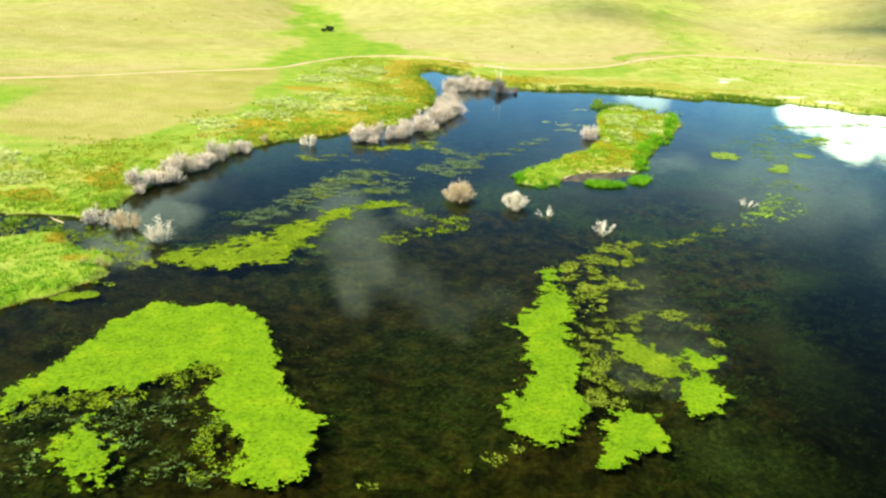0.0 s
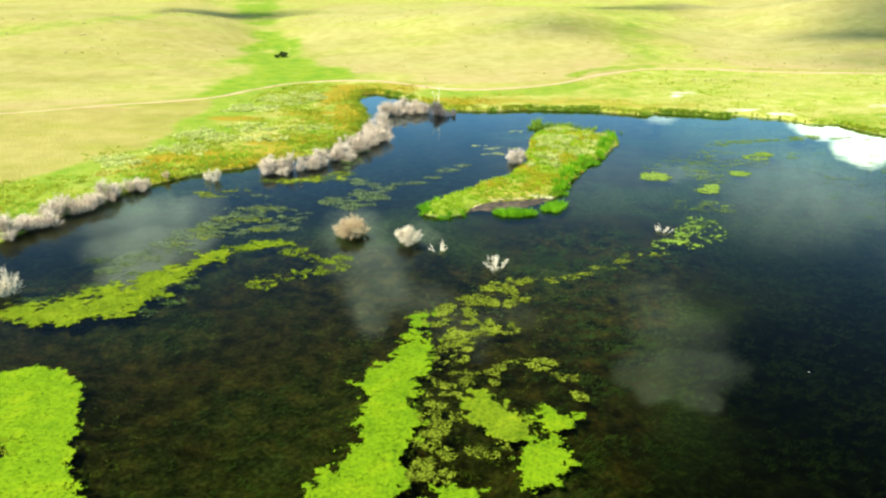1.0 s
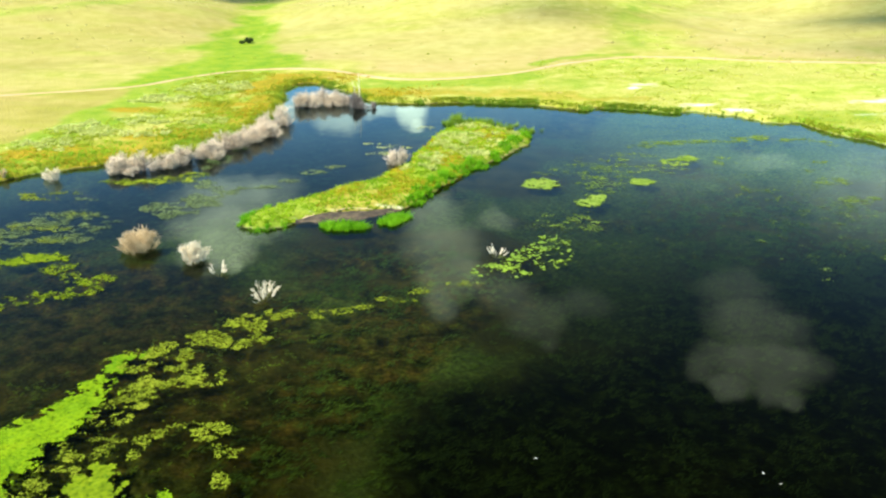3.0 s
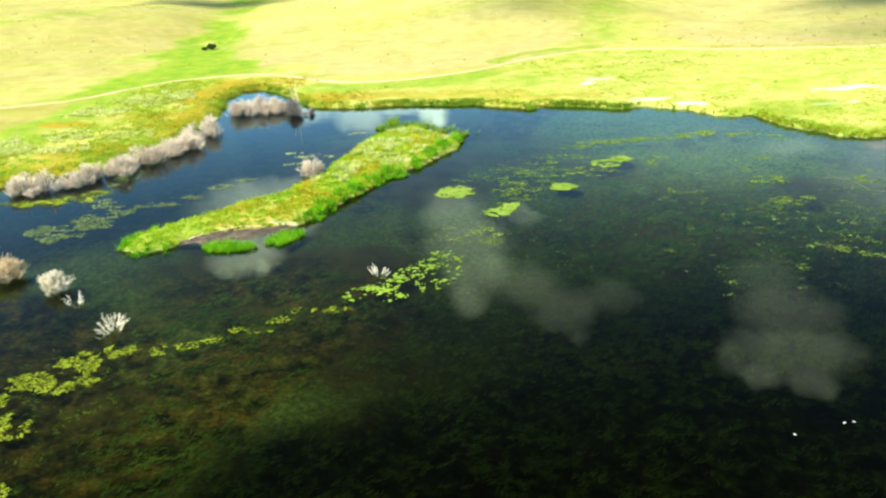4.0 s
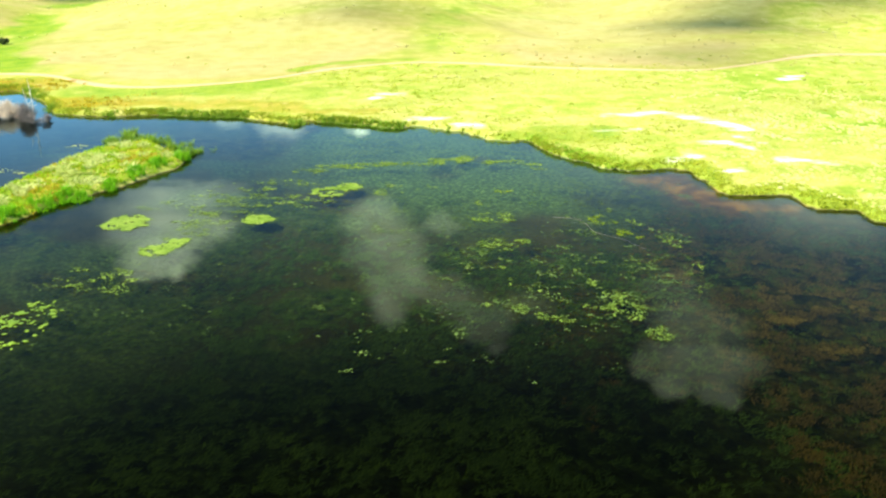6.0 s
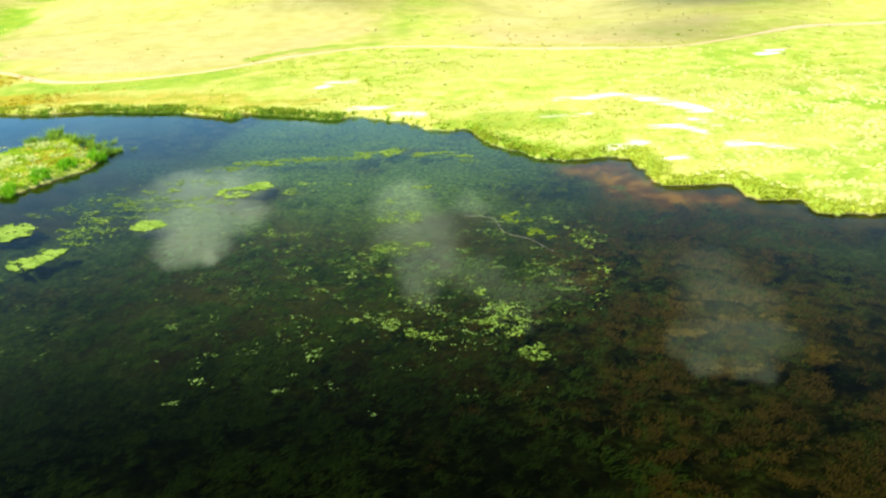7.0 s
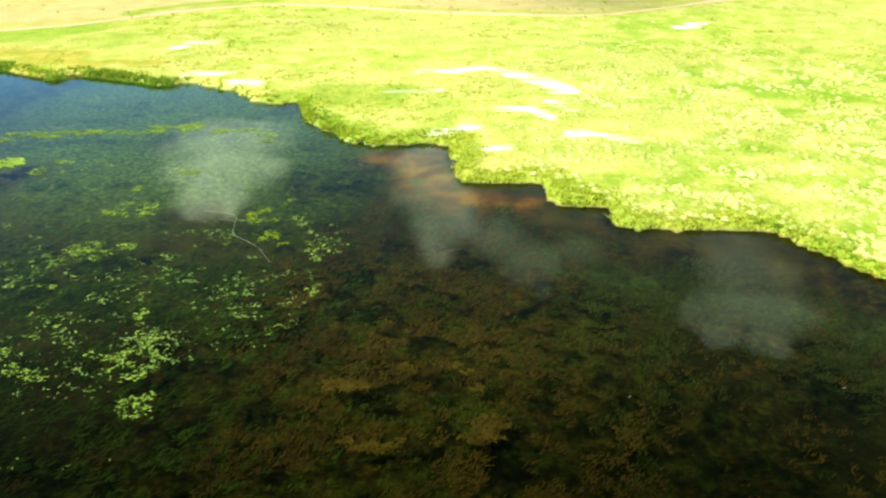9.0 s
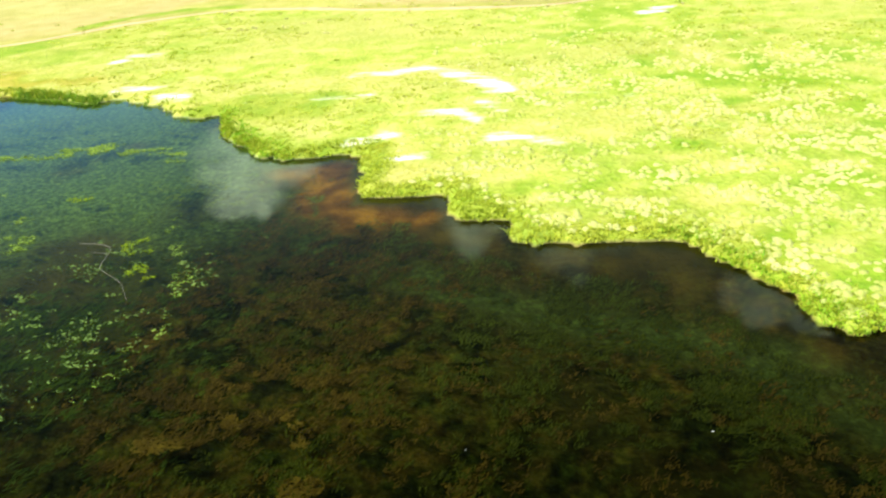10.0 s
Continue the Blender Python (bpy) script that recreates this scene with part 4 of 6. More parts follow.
algae_mat("algae_mat", "broad bright green floating algae mat with a hollow side", WEST_MAT, ALGAE, 3, 0.08, edge=0.40, grain=1.1, torn=0.28, fluff=0.3)
algae_mat("algae_mat", "small bright green algae patch floating on dark water", WEST_SCRAP, ALGAE, 4, 0.08, fill=0.98, edge=1.1, holes=0.35, torn=0.6, fluff=0.6)
weed_scraps("ragged yellow-green weed along the algae mat's hollow", [
    (-17.4, 31.4, 1.5, 1.2), (-16.6, 31.8, 1.6, 0.9), (-15.0, 32.0, 1.4, 0.8), (-13.4, 32.3, 1.2, 0.8), (-11.0, 34.2, 1.2, 1.0), (-9.8, 35.0, 0.9, 1.2), (-8.6, 29.6, 0.9, 1.4), (-7.8, 27.4, 1.2, 1.2), (-9.6, 32.6, 0.7, 1.4), (-18.6, 31.0, 0.9, 1.2)], ALGAE_LIME, 5, 150, 0.15, edge=1.5, fill=0.92, grain=0.9, sunk=0.15)
weed_scraps("thin dull weed scraps in the algae mat's hollow", [
    (-12.0, 30.8, 3.4, 2.4), (-16.5, 30.5, 1.8, 1.4), (-9.5, 27.0, 2.2, 1.0), (-16.0, 27.6, 1.6, 1.4)], ALGAE_FLECK, 36, 100, 0.15, edge=1.6, fill=0.62, grain=0.8, sunk=0.4)
algae_mat("algae_mat", "long bright green algae mat with a bushy edge", EAST_MAT, ALGAE, 6, 0.08, edge=0.6, grain=0.9, torn=0.36, holes=0.3, fluff=0.5)
algae_mat("algae_mat", "round bright green algae patch", ROUND_PATCH, ALGAE, 7, 0.08, edge=0.5, grain=0.9, torn=0.3)
algae_mat("algae_mat", "yellowish algae streak between two green patches", STREAK, ALGAE_LIME, 8, 0.09, edge=0.9)
algae_mat("algae_mat", "oval bright green algae patch", OVAL_FAR, ALGAE, 9, 0.08, edge=0.5, grain=0.9, torn=0.3)
algae_mat("algae_mat", "oval bright green algae patch", OVAL_NEAR, ALGAE, 10, 0.08, edge=0.5, grain=0.9, torn=0.3)
weed_scraps("arcs of yellowish weed clumps breaking the surface", [
    (8.8, 47.6, 1.2, 0.9), (10.2, 48.6, 1.4, 0.9), (11.8, 50.0, 1.4, 0.9), (13.2, 51.8, 1.3, 1.0), (14.5, 52.8, 1.0, 0.8), (13.9, 49.9, 0.9, 0.9),
    (10.3, 45.4, 1.0, 0.8), (11.6, 46.5, 1.2, 0.9), (12.9, 46.3, 1.1, 0.8), (13.0, 42.2, 0.9, 0.7), (14.5, 42.1, 1.1, 0.7), (15.7, 40.9, 0.8, 0.9), (16.0, 39.4, 0.5, 0.9)], ALGAE_OLIVE, 11, 210, 0.15, edge=1.6, fill=1.0, grain=1.0, sunk=0.15)
weed_scraps("ragged olive weed fringe beside the long algae mat", [
    (9.9, 42.6, 0.9, 2.0), (9.6, 39.6, 1.0, 1.8), (9.2, 37.0, 1.0, 1.4), (9.0, 34.6, 0.9, 1.2), (8.8, 33.0, 0.9, 0.8), (10.4, 44.4, 0.8, 1.4), (11.6, 40.8, 1.2, 0.8), (11.4, 34.8, 1.0, 0.8)], ALGAE_OLIVE, 37, 220, 0.14, edge=1.6, fill=1.0, grain=0.8, sunk=0.3)
weed_scraps("small yellow-green weed patches near open water", [
    (2.2, 27.6, 0.6, 0.4), (3.0, 28.3, 0.9, 0.6), (4.5, 29.0, 0.7, 0.35), (-1.8, 26.4, 0.6, 0.3), (0.2, 26.5, 0.8, 0.25), (8.2, 32.9, 0.7, 0.5)], ALGAE_OLIVE, 12, 90, 0.16, edge=1.2, fill=0.75)
algae_mat("algae_mat", "long yellow-green floating weed band off the bank", WEED_BAND, ALGAE_LIME, 13, 0.08, edge=1.0, torn=0.55, fluff=0.8, holes=0.45)
algae_mat("algae_mat", "small yellow-green weed patches at the end of the band", [(-4.6, 59.2, 1.1, 0.7), (-2.6, 60.2, 1.5, 0.7), (-8.4, 51.2, 1.2, 0.5), (-13.9, 47.6, 0.8, 0.5)], ALGAE_LIME, 46, 0.08, fill=1.0, edge=0.9, torn=0.6, fluff=0.8)
weed_scraps("olive weed trailing along the long weed band", [
    (-9.2, 48.6, 1.6, 0.7), (-7.2, 50.4, 1.4, 0.7), (-6.4, 53.0, 0.9, 1.0), (-12.4, 52.4, 1.2, 0.6), (-15.0, 50.6, 1.2, 0.5), (-10.4, 54.8, 1.2, 0.5), (-12.7, 55.0, 0.7, 0.4), (-13.6, 57.0, 1.0, 0.5), (-6.2, 49.6, 0.9, 0.5)], ALGAE_DULL, 47, 120, 0.16, edge=1.5, fill=0.85, grain=0.9, sunk=0.3, streak=1.4)
weed_scraps("yellow-olive weed between the bank and the weed band", [
    (-17.6, 47.6, 1.5, 0.8), (-18.9, 49.0, 0.9, 1.0), (-16.4, 47.8, 0.9, 0.9), (-19.3, 50.6, 0.8, 0.6), (-18.1, 50.0, 0.7, 0.5)], ALGAE_OLIVE, 48, 150, 0.18, edge=1.2, fill=0.95, grain=0.9, sunk=0.2)
algae_mat("algae_mat", "small lime algae pads off the low bank", [(-20.0, 42.6, 0.8, 0.6), (-18.9, 42.9, 0.6, 0.45), (-18.2, 44.4, 0.4, 0.25), (-19.3, 44.6, 0.4, 0.3)], ALGAE_LIME, 49, 0.08, edge=0.6, torn=0.4)
weed_scraps("loose yellow-green weed clumps on dark water", [
    (-2.0, 52.9, 0.9, 1.1), (-0.8, 54.0, 1.3, 0.7), (0.8, 54.8, 1.3, 0.8), (2.4, 55.6, 1.4, 0.8), (0.8, 57.2, 1.5, 0.8), (-0.8, 58.6, 1.0, 0.8), (2.6, 57.0, 0.9, 0.7)], ALGAE_LIME, 14, 120, 0.18, edge=1.4, fill=0.9, grain=0.9, sunk=0.15)
weed_scraps("wide drift of olive lily leaves and duckweed on blue water", [
    (-5.0, 67.2, 2.8, 1.8), (-2.8, 66.2, 2.0, 1.8), (-6.8, 65.0, 1.9, 1.6), (-8.2, 62.6, 1.9, 1.7), (-5.8, 62.8, 2.0, 1.3), (-9.6, 60.0, 1.6, 1.5), (-11.2, 57.6, 1.4, 1.3), (-12.4, 55.6, 1.0, 0.9), (-8.8, 58.6, 1.4, 0.8), (-3.2, 63.6, 1.8, 1.0)], ALGAE_BLUISH, 15, 170, 0.115, edge=1.8, fill=0.98, grain=0.9, sunk=0.15, streak=1.7)
weed_scraps("yellow-green heart of the lily drift", [
    (-7.2, 65.4, 1.2, 0.9), (-8.2, 63.0, 1.0, 0.9), (-5.0, 65.4, 1.2, 0.6), (-3.6, 63.2, 1.2, 0.5), (-7.4, 61.4, 1.2, 0.5), (-9.0, 60.2, 0.8, 0.7), (-4.8, 68.2, 1.4, 0.5)], ALGAE_OLIVE, 50, 150, 0.14, edge=1.5, fill=0.85, grain=0.8, sunk=0.15, streak=1.7)
weed_scraps("thin scatter of olive lily leaves on blue water", [
    (3.4, 71.2, 1.8, 2.2), (2.4, 68.6, 1.2, 0.8), (4.4, 74.4, 1.2, 1.4), (1.8, 75.6, 1.4, 1.2), (0.8, 70.2, 1.2, 1.0), (-5.6, 71.4, 1.2, 0.6), (6.6, 75.4, 2.0, 0.6), (10.4, 79.6, 1.0, 0.7), (12.2, 81.1, 1.0, 0.5), (8.9, 76.9, 0.8, 0.6)], ALGAE_BLUISH, 38, 130, 0.16, edge=1.7, fill=0.95, grain=0.9, sunk=0.1, streak=1.9)
algae_mat("algae_mat", "pale olive weed skirt in front of the willow row", [(-5.0, 76.3, 1.7, 0.6), (-3.0, 76.1, 2.0, 0.8), (-1.0, 77.0, 1.8, 1.1), (0.4, 78.4, 1.3, 0.8)], ALGAE_OLIVE, 16, 0.08, fill=1.0, edge=0.7, torn=0.5, fluff=0.7, sunk=0.1)
weed_scraps("pale dull weed beside the willow row", [(1.2, 83.0, 1.1, 1.9), (1.8, 86.6, 0.6, 1.0), (0.8, 80.6, 0.6, 0.6)], ALGAE_BLUISH, 51, 190, 0.15, edge=1.0, fill=1.1, sunk=0.1)
weed_scraps("pale olive weed patch near the small shrub", [(-9.4, 72.4, 2.0, 1.0), (-7.8, 72.8, 1.6, 1.2), (-10.8, 72.2, 1.2, 0.6)], ALGAE_OLIVE, 39, 130, 0.16, edge=1.3, fill=0.95, sunk=0.25, streak=1.5)
algae_mat("algae_mat", "small yellow-green lily patch floating in open water", [(29.2, 77.0, 1.5, 1.5)], ALGAE_SAGE, 17, 0.10, edge=0.5, torn=0.3)
algae_mat("algae_mat", "small yellow-green lily patch floating in open water", [(32.6, 72.6, 1.0, 0.9), (33.4, 73.6, 0.9, 1.0)], ALGAE_SAGE, 18, 0.10, fill=1.0, edge=0.7, torn=0.5)
algae_mat("algae_mat", "pale green lily raft in the far water", [(41.0, 83.8, 1.3, 1.2), (42.2, 84.8, 0.9, 1.2)], ALGAE_SAGE, 19, 0.10, edge=0.5, torn=0.3)
algae_mat("algae_mat", "pale green lily raft in the far water", [(37.3, 78.0, 1.0, 0.9)], ALGAE_SAGE, 20, 0.10, edge=0.5, torn=0.3)
weed_scraps("thin line of duckweed off the far shore", [
    (38.4, 88.8, 1.8, 0.6), (41.0, 90.2, 1.8, 0.6), (44.0, 90.8, 1.9, 0.6), (47.2, 91.2, 1.8, 0.5)], ALGAE_PALE, 21, 180, 0.13, edge=1.5, fill=0.85, grain=0.8, sunk=0.1, streak=1.8)
weed_scraps("bright duckweed raft off the far shore", [
    (49.2, 92.0, 1.5, 0.8), (50.6, 92.9, 0.9, 0.6), (52.4, 91.8, 1.2, 0.6), (54.4, 91.6, 1.4, 0.8), (55.8, 90.4, 1.0, 0.9)], ALGAE_SAGE, 40, 190, 0.14, edge=1.4, fill=0.95, grain=0.8, sunk=0.1, streak=1.5)
weed_scraps("scattered duckweed flecks around the lily rafts", [
    (35.6, 82.0, 3.5, 3.2), (34.2, 76.6, 2.4, 2.6), (39.0, 82.0, 2.4, 2.4), (44.8, 84.6, 2.4, 1.4), (46.6, 84.8, 1.8, 0.9), (31.2, 68.6, 2.4, 2.2), (37.4, 85.4, 2.4, 1.4), (30.4, 80.6, 1.6, 1.0)], ALGAE_PALE, 22, 70, 0.16, edge=1.8, fill=0.54, grain=0.7, sunk=0.15, streak=1.7)
weed_scraps("yellow-green weed clumps breaking the surface of the shallows", [
    (52.3, 78.9, 1.4, 1.2), (52.6, 74.2, 1.5, 1.2), (51.1, 81.4, 0.5, 0.7), (52.1, 70.4, 0.42, 0.44), (52.9, 68.5, 0.4, 0.7), (53.4, 66.7, 0.42, 0.28), (51.7, 67.1, 0.35, 0.55), (49.4, 68.9, 0.42, 0.2),
    (55.2, 66.3, 0.6, 0.33), (51.2, 65.8, 0.6, 0.22), (53.1, 65.3, 0.45, 0.55), (54.3, 64.6, 0.8, 0.7), (56.5, 65.5, 0.5, 0.6), (57.8, 65.3, 1.15, 1.1), (60.3, 66.3, 0.65, 0.44), (59.1, 62.8, 0.6, 0.8),
    (56.4, 70.2, 0.37, 0.33), (57.0, 68.5, 0.31, 0.5), (57.9, 67.1, 0.53, 0.55), (55.1, 64.1, 0.53, 0.2), (54.2, 67.4, 0.26, 0.22)], ALGAE_PALE, 30, 190, 0.13, edge=1.3, fill=0.72, grain=0.8, sunk=0.3, streak=1.3)
weed_scraps("dull sage-green weed scraps in the shallows", [
    (48.9, 79.8, 0.8, 0.6), (48.7, 76.5, 0.55, 0.5), (50.6, 77.1, 0.4, 0.5), (46.0, 75.0, 3.0, 2.4), (55.4, 66.0, 4.4, 2.6), (60.6, 70.7, 2.2, 3.0), (49.6, 71.0, 2.4, 2.6), (62.4, 76.0, 1.4, 2.6), (55.0, 72.0, 3.0, 3.0), (57.6, 76.0, 2.4, 3.0)], ALGAE_FLECK, 23, 60, 0.15, edge=1.9, fill=0.46, grain=0.8, sunk=0.4, streak=1.5)
weed_scraps("faint streaks of green weed over the darker water", [
    (45.0, 69.0, 0.35, 0.5), (44.5, 67.4, 1.0, 0.22), (43.3, 65.3, 0.45, 0.28), (45.5, 64.6, 0.3, 0.3), (45.8, 62.8, 0.4, 0.3), (50.0, 62.7, 0.4, 0.5), (50.3, 64.0, 0.5, 0.2), (49.1, 60.1, 0.5, 0.3), (45.0, 59.2, 0.6, 0.3),
    (41.5, 68.0, 0.25, 0.2), (42.1, 64.0, 0.4, 0.22), (46.1, 67.3, 0.45, 0.2), (48.6, 66.2, 0.3, 0.2), (45.7, 60.7, 0.45, 0.22), (47.3, 63.0, 0.4, 0.22), (49.3, 61.1, 0.4, 0.22)], ALGAE_FLECK, 45, 130, 0.14, edge=1.3, fill=0.75, grain=0.8, sunk=0.55, streak=1.6)
weed_scraps("tan and yellow weed raft in the shallows", [(51.6, 72.8, 0.7, 0.5), (50.2, 78.4, 0.9, 0.3), (46.0, 80.2, 0.9, 0.3), (49.6, 76.6, 0.6, 0.4)], ALGAE_DULL, 41, 60, 0.18, edge=1.2, fill=0.6, grain=0.8)
weed_scraps("small yellow-green lily patch in the shallows", [(53.1, 84.2, 0.7, 0.4)], ALGAE_LIME, 42, 90, 0.2, edge=0.9, fill=0.9)
weed_scraps("long scatter of yellow-green weed tops off the bank", [
    (59.8, 80.8, 0.5, 1.4), (61.0, 78.2, 0.5, 1.6), (62.4, 74.8, 0.6, 1.6), (63.0, 71.2, 0.5, 1.2), (62.6, 69.0, 0.5, 1.4), (62.0, 67.4, 0.5, 0.7), (61.4, 72.0, 0.5, 0.8)], ALGAE_PALE, 43, 120, 0.12, edge=1.7, fill=0.5, grain=0.6, sunk=0.2)
weed_scraps("yellow-green weed patch beside a pale dead stem", [(58.9, 78.3, 0.95, 1.1), (60.1, 76.2, 0.6, 0.7), (60.9, 75.2, 0.4, 0.4)], ALGAE_LIME, 25, 150, 0.14, edge=1.2, fill=0.6)
weed_scraps("thin trail of yellow weed flecks", [
    (17.8, 53.6, 0.6, 0.5), (19.0, 54.3, 0.9, 0.4), (20.6, 55.2, 1.1, 0.4), (21.7, 56.4, 0.7, 0.4), (22.8, 57.5, 0.8, 0.5), (24.4, 57.6, 1.2, 0.4), (16.6, 53.2, 0.6, 0.5)], ALGAE_OLIVE, 26, 90, 0.18, edge=1.4, fill=0.8, grain=0.8, sunk=0.15)
weed_scraps("faint olive weed tops showing all over the shallows", [
    (44.0, 74.0, 8.0, 7.0), (52.0, 66.0, 9.0, 7.0), (34.0, 66.0, 6.0, 5.0), (58.0, 80.0, 6.0, 6.0)], ALGAE_DULL, 29, 30, 0.13, edge=2.2, fill=0.22, grain=1.0, sunk=0.6, streak=1.3)
weed_scraps("sunken green weed in the far shallows", [
    (45.0, 98.0, 6.0, 1.6), (52.0, 95.0, 4.0, 1.6), (41.0, 94.6, 4.0, 1.2), (57.0, 88.0, 2.6, 3.4), (61.0, 85.0, 3.0, 2.6)], SUNK_WEED, 44, 30, 0.3, edge=1.6, fill=0.42, grain=1.8, sunk=1.0, streak=1.8)
# weed just under the surface, round and between the mats
weed_scraps("sunken olive weed around the algae mat", [(-14, 38.4, 5.6, 4.8), (-7, 33.5, 3.4, 6.6), (-12.5, 30.5, 5.0, 3.6)], SUNK_WEED, 31, 26, 0.2, edge=1.8, fill=0.3, grain=0.8, sunk=1.0)
weed_scraps("sunken olive weed around the algae mats", [(6.5, 39, 3.4, 9.5), (11.0, 41.0, 4.5, 8.0), (13.5, 50, 4.0, 5.0), (11.5, 33, 4.0, 4.0)], SUNK_WEED, 32, 26, 0.2, edge=1.8, fill=0.3, grain=0.8, sunk=1.0)
weed_scraps("rusty brown tangle of dead weed just under the water", [
    (67.8, 65.8, 0.5, 0.28), (68.5, 66.2, 0.5, 0.22), (69.2, 66.1, 0.45, 0.22), (69.8, 65.6, 0.3, 0.3), (70.2, 64.8, 0.25, 0.4), (65.6, 64.6, 1.1, 0.3), (70.6, 62.6, 0.9, 0.9), (67.0, 61.6, 1.1, 0.4)], TANGLE, 35, 300, 0.17, edge=1.2, fill=0.9, grain=0.7, sunk=1.0, name="weed_tangle")


def lily_patch(label, ellipses, count, seed):
    """Round notched lily leaves, each one a part."""
    rng = np.random.default_rng(seed)
    meshes = []
    for k in range(4):
        bm = bmesh.new()
        mid = bm.verts.new((0, 0, 0.015))
        ring = [bm.verts.new((math.cos(a) * r, math.sin(a) * r, 0.008 * rng.random())) for a, r in
                ((0.2 + 5.9 * i / 11, 0.9 + 0.2 * rng.random()) for i in range(12))]
        for a, b in zip(ring, ring[1:]):
            bm.faces.new((mid, a, b))
        me = bpy.data.meshes.new("pad")
        bm.to_mesh(me)
        bm.free()
        me.materials.append(PAD)
        meshes.append(me)
    c = ellipses[0]
    patch = tagged(new("lily_patch"), label, "water lilies")
    patch.location = (c[0], c[1], 0)
    made = 0
    while made < count:
        e = ellipses[rng.integers(len(ellipses))]
        a, r = rng.random() * 2 * np.pi, np.sqrt(rng.random())
        x, y = e[0] + e[2] * r * np.cos(a), e[1] + e[3] * r * np.sin(a)
        if rng.random() > 0.15 + smooth(-0.1, 0.5, fbm(np.array(x), np.array(y), 0.9, 2, 3.0)):
            continue
        pad = new("pad", meshes[rng.integers(4)])
        pad.parent = patch
        s = 0.04 + 0.08 * rng.random() ** 1.5
        pad.matrix_basis = Matrix.LocRotScale((x - c[0], y - c[1], 0.008 + 0.03 * rng.random()), Euler((0.06 * rng.normal(), 0.06 * rng.normal(), rng.random() * 6.3)), (s * (1.1 + 0.9 * rng.random()), s, 1))
        made += 1
    return patch


lily_patch("loose patch of round yellow-green lily pads", [(29.6, 64.2, 1.3, 1.5), (28.0, 60.6, 2.4, 1.6), (28.9, 62.4, 2.0, 1.8), (26.2, 59.4, 1.8, 1.1)], 300, 5)


MUD, mud_nodes, mud_links, mud_bsdf = shader("wet_mud")
mud_links.new(ramp(mud_nodes, mud_links, noise_node(mud_nodes, mud_links, 2.2, 6.0, mud_nodes.new("ShaderNodeNewGeometry").outputs["Position"]), [(0.34, (0.022, 0.015, 0.009)), (0.52, (0.052, 0.035, 0.019)), (0.68, (0.11, 0.08, 0.045))]), mud_bsdf.inputs["Base Color"])
mud_bsdf.inputs["Roughness"].default_value = 0.75


def mud_bank(label, outline):
    """A low wet shelf at the water's edge, uneven and falling off to all sides."""
    e = np.array(outline)
    (x0, y0), (x1, y1) = e.min(0) - 0.5, e.max(0) + 0.5
    gx, gy = np.meshgrid(np.arange(x0, x1, 0.14), np.arange(y0, y1, 0.14))
    inner = within(gx, gy, outline) + 0.35 * fbm(gx, gy, 0.9, 3, 4.0)
    z = 0.20 * smooth(-0.4, 0.9, inner) - 0.06 + 0.035 * fbm(gx, gy, 0.5, 3, 6.0)
    idx = np.arange(gx.size).reshape(gx.shape)
    quads = np.stack([idx[:-1, :-1], idx[:-1, 1:], idx[1:, 1:], idx[1:, :-1]], -1)[inner[:-1, :-1] > -0.4]
    used, inverse = np.unique(quads, return_inverse=True)
    v = np.stack([gx.ravel(), gy.ravel(), z.ravel()], -1)[used]
    return tagged(mesh_object("mud_bank", v, inverse.reshape(-1, 4), MUD, smooth_shade=True), label, "mud", kind="structure")


mud_bank("bare brown wet mud along the island's shore", [(10.6, 66.2), (12.4, 67.4), (15.4, 67.6), (17.1, 68.4), (19.2, 70.2), (18.6, 71.0), (16.2, 70.4), (14.4, 70.0), (12.2, 69.0), (11.0, 67.2)])


# ---- shrubs ----
def tubes(paths, radii, sides=3):
    """Tapered tubes along paths (n, k, 3) with end radii (n, 2)."""
    n, k, _ = paths.shape
    way = np.gradient(paths, axis=1)
    way /= np.linalg.norm(way, axis=2, keepdims=True) + 1e-9
    u = np.cross(way, (0.31, 0.52, 0.79))
    u /= np.linalg.norm(u, axis=2, keepdims=True) + 1e-9
    w = np.cross(way, u)
    s = np.linspace(0, 1, k)[None, :, None]
    r = radii[:, :1, None] * (1 - s) + radii[:, 1:, None] * s
    rings = [paths + r * (u * np.cos(a) + w * np.sin(a)) for a in np.arange(sides) / sides * 2 * np.pi]
    verts = np.stack(rings, 2).reshape(-1, 3)
    idx = np.arange(len(verts)).reshape(n, k, sides)
    nxt = np.roll(idx, -1, 2)
    faces = np.stack([idx[:, :-1], nxt[:, :-1], nxt[:, 1:], idx[:, 1:]], -1).reshape(-1, 4)
    return verts, faces


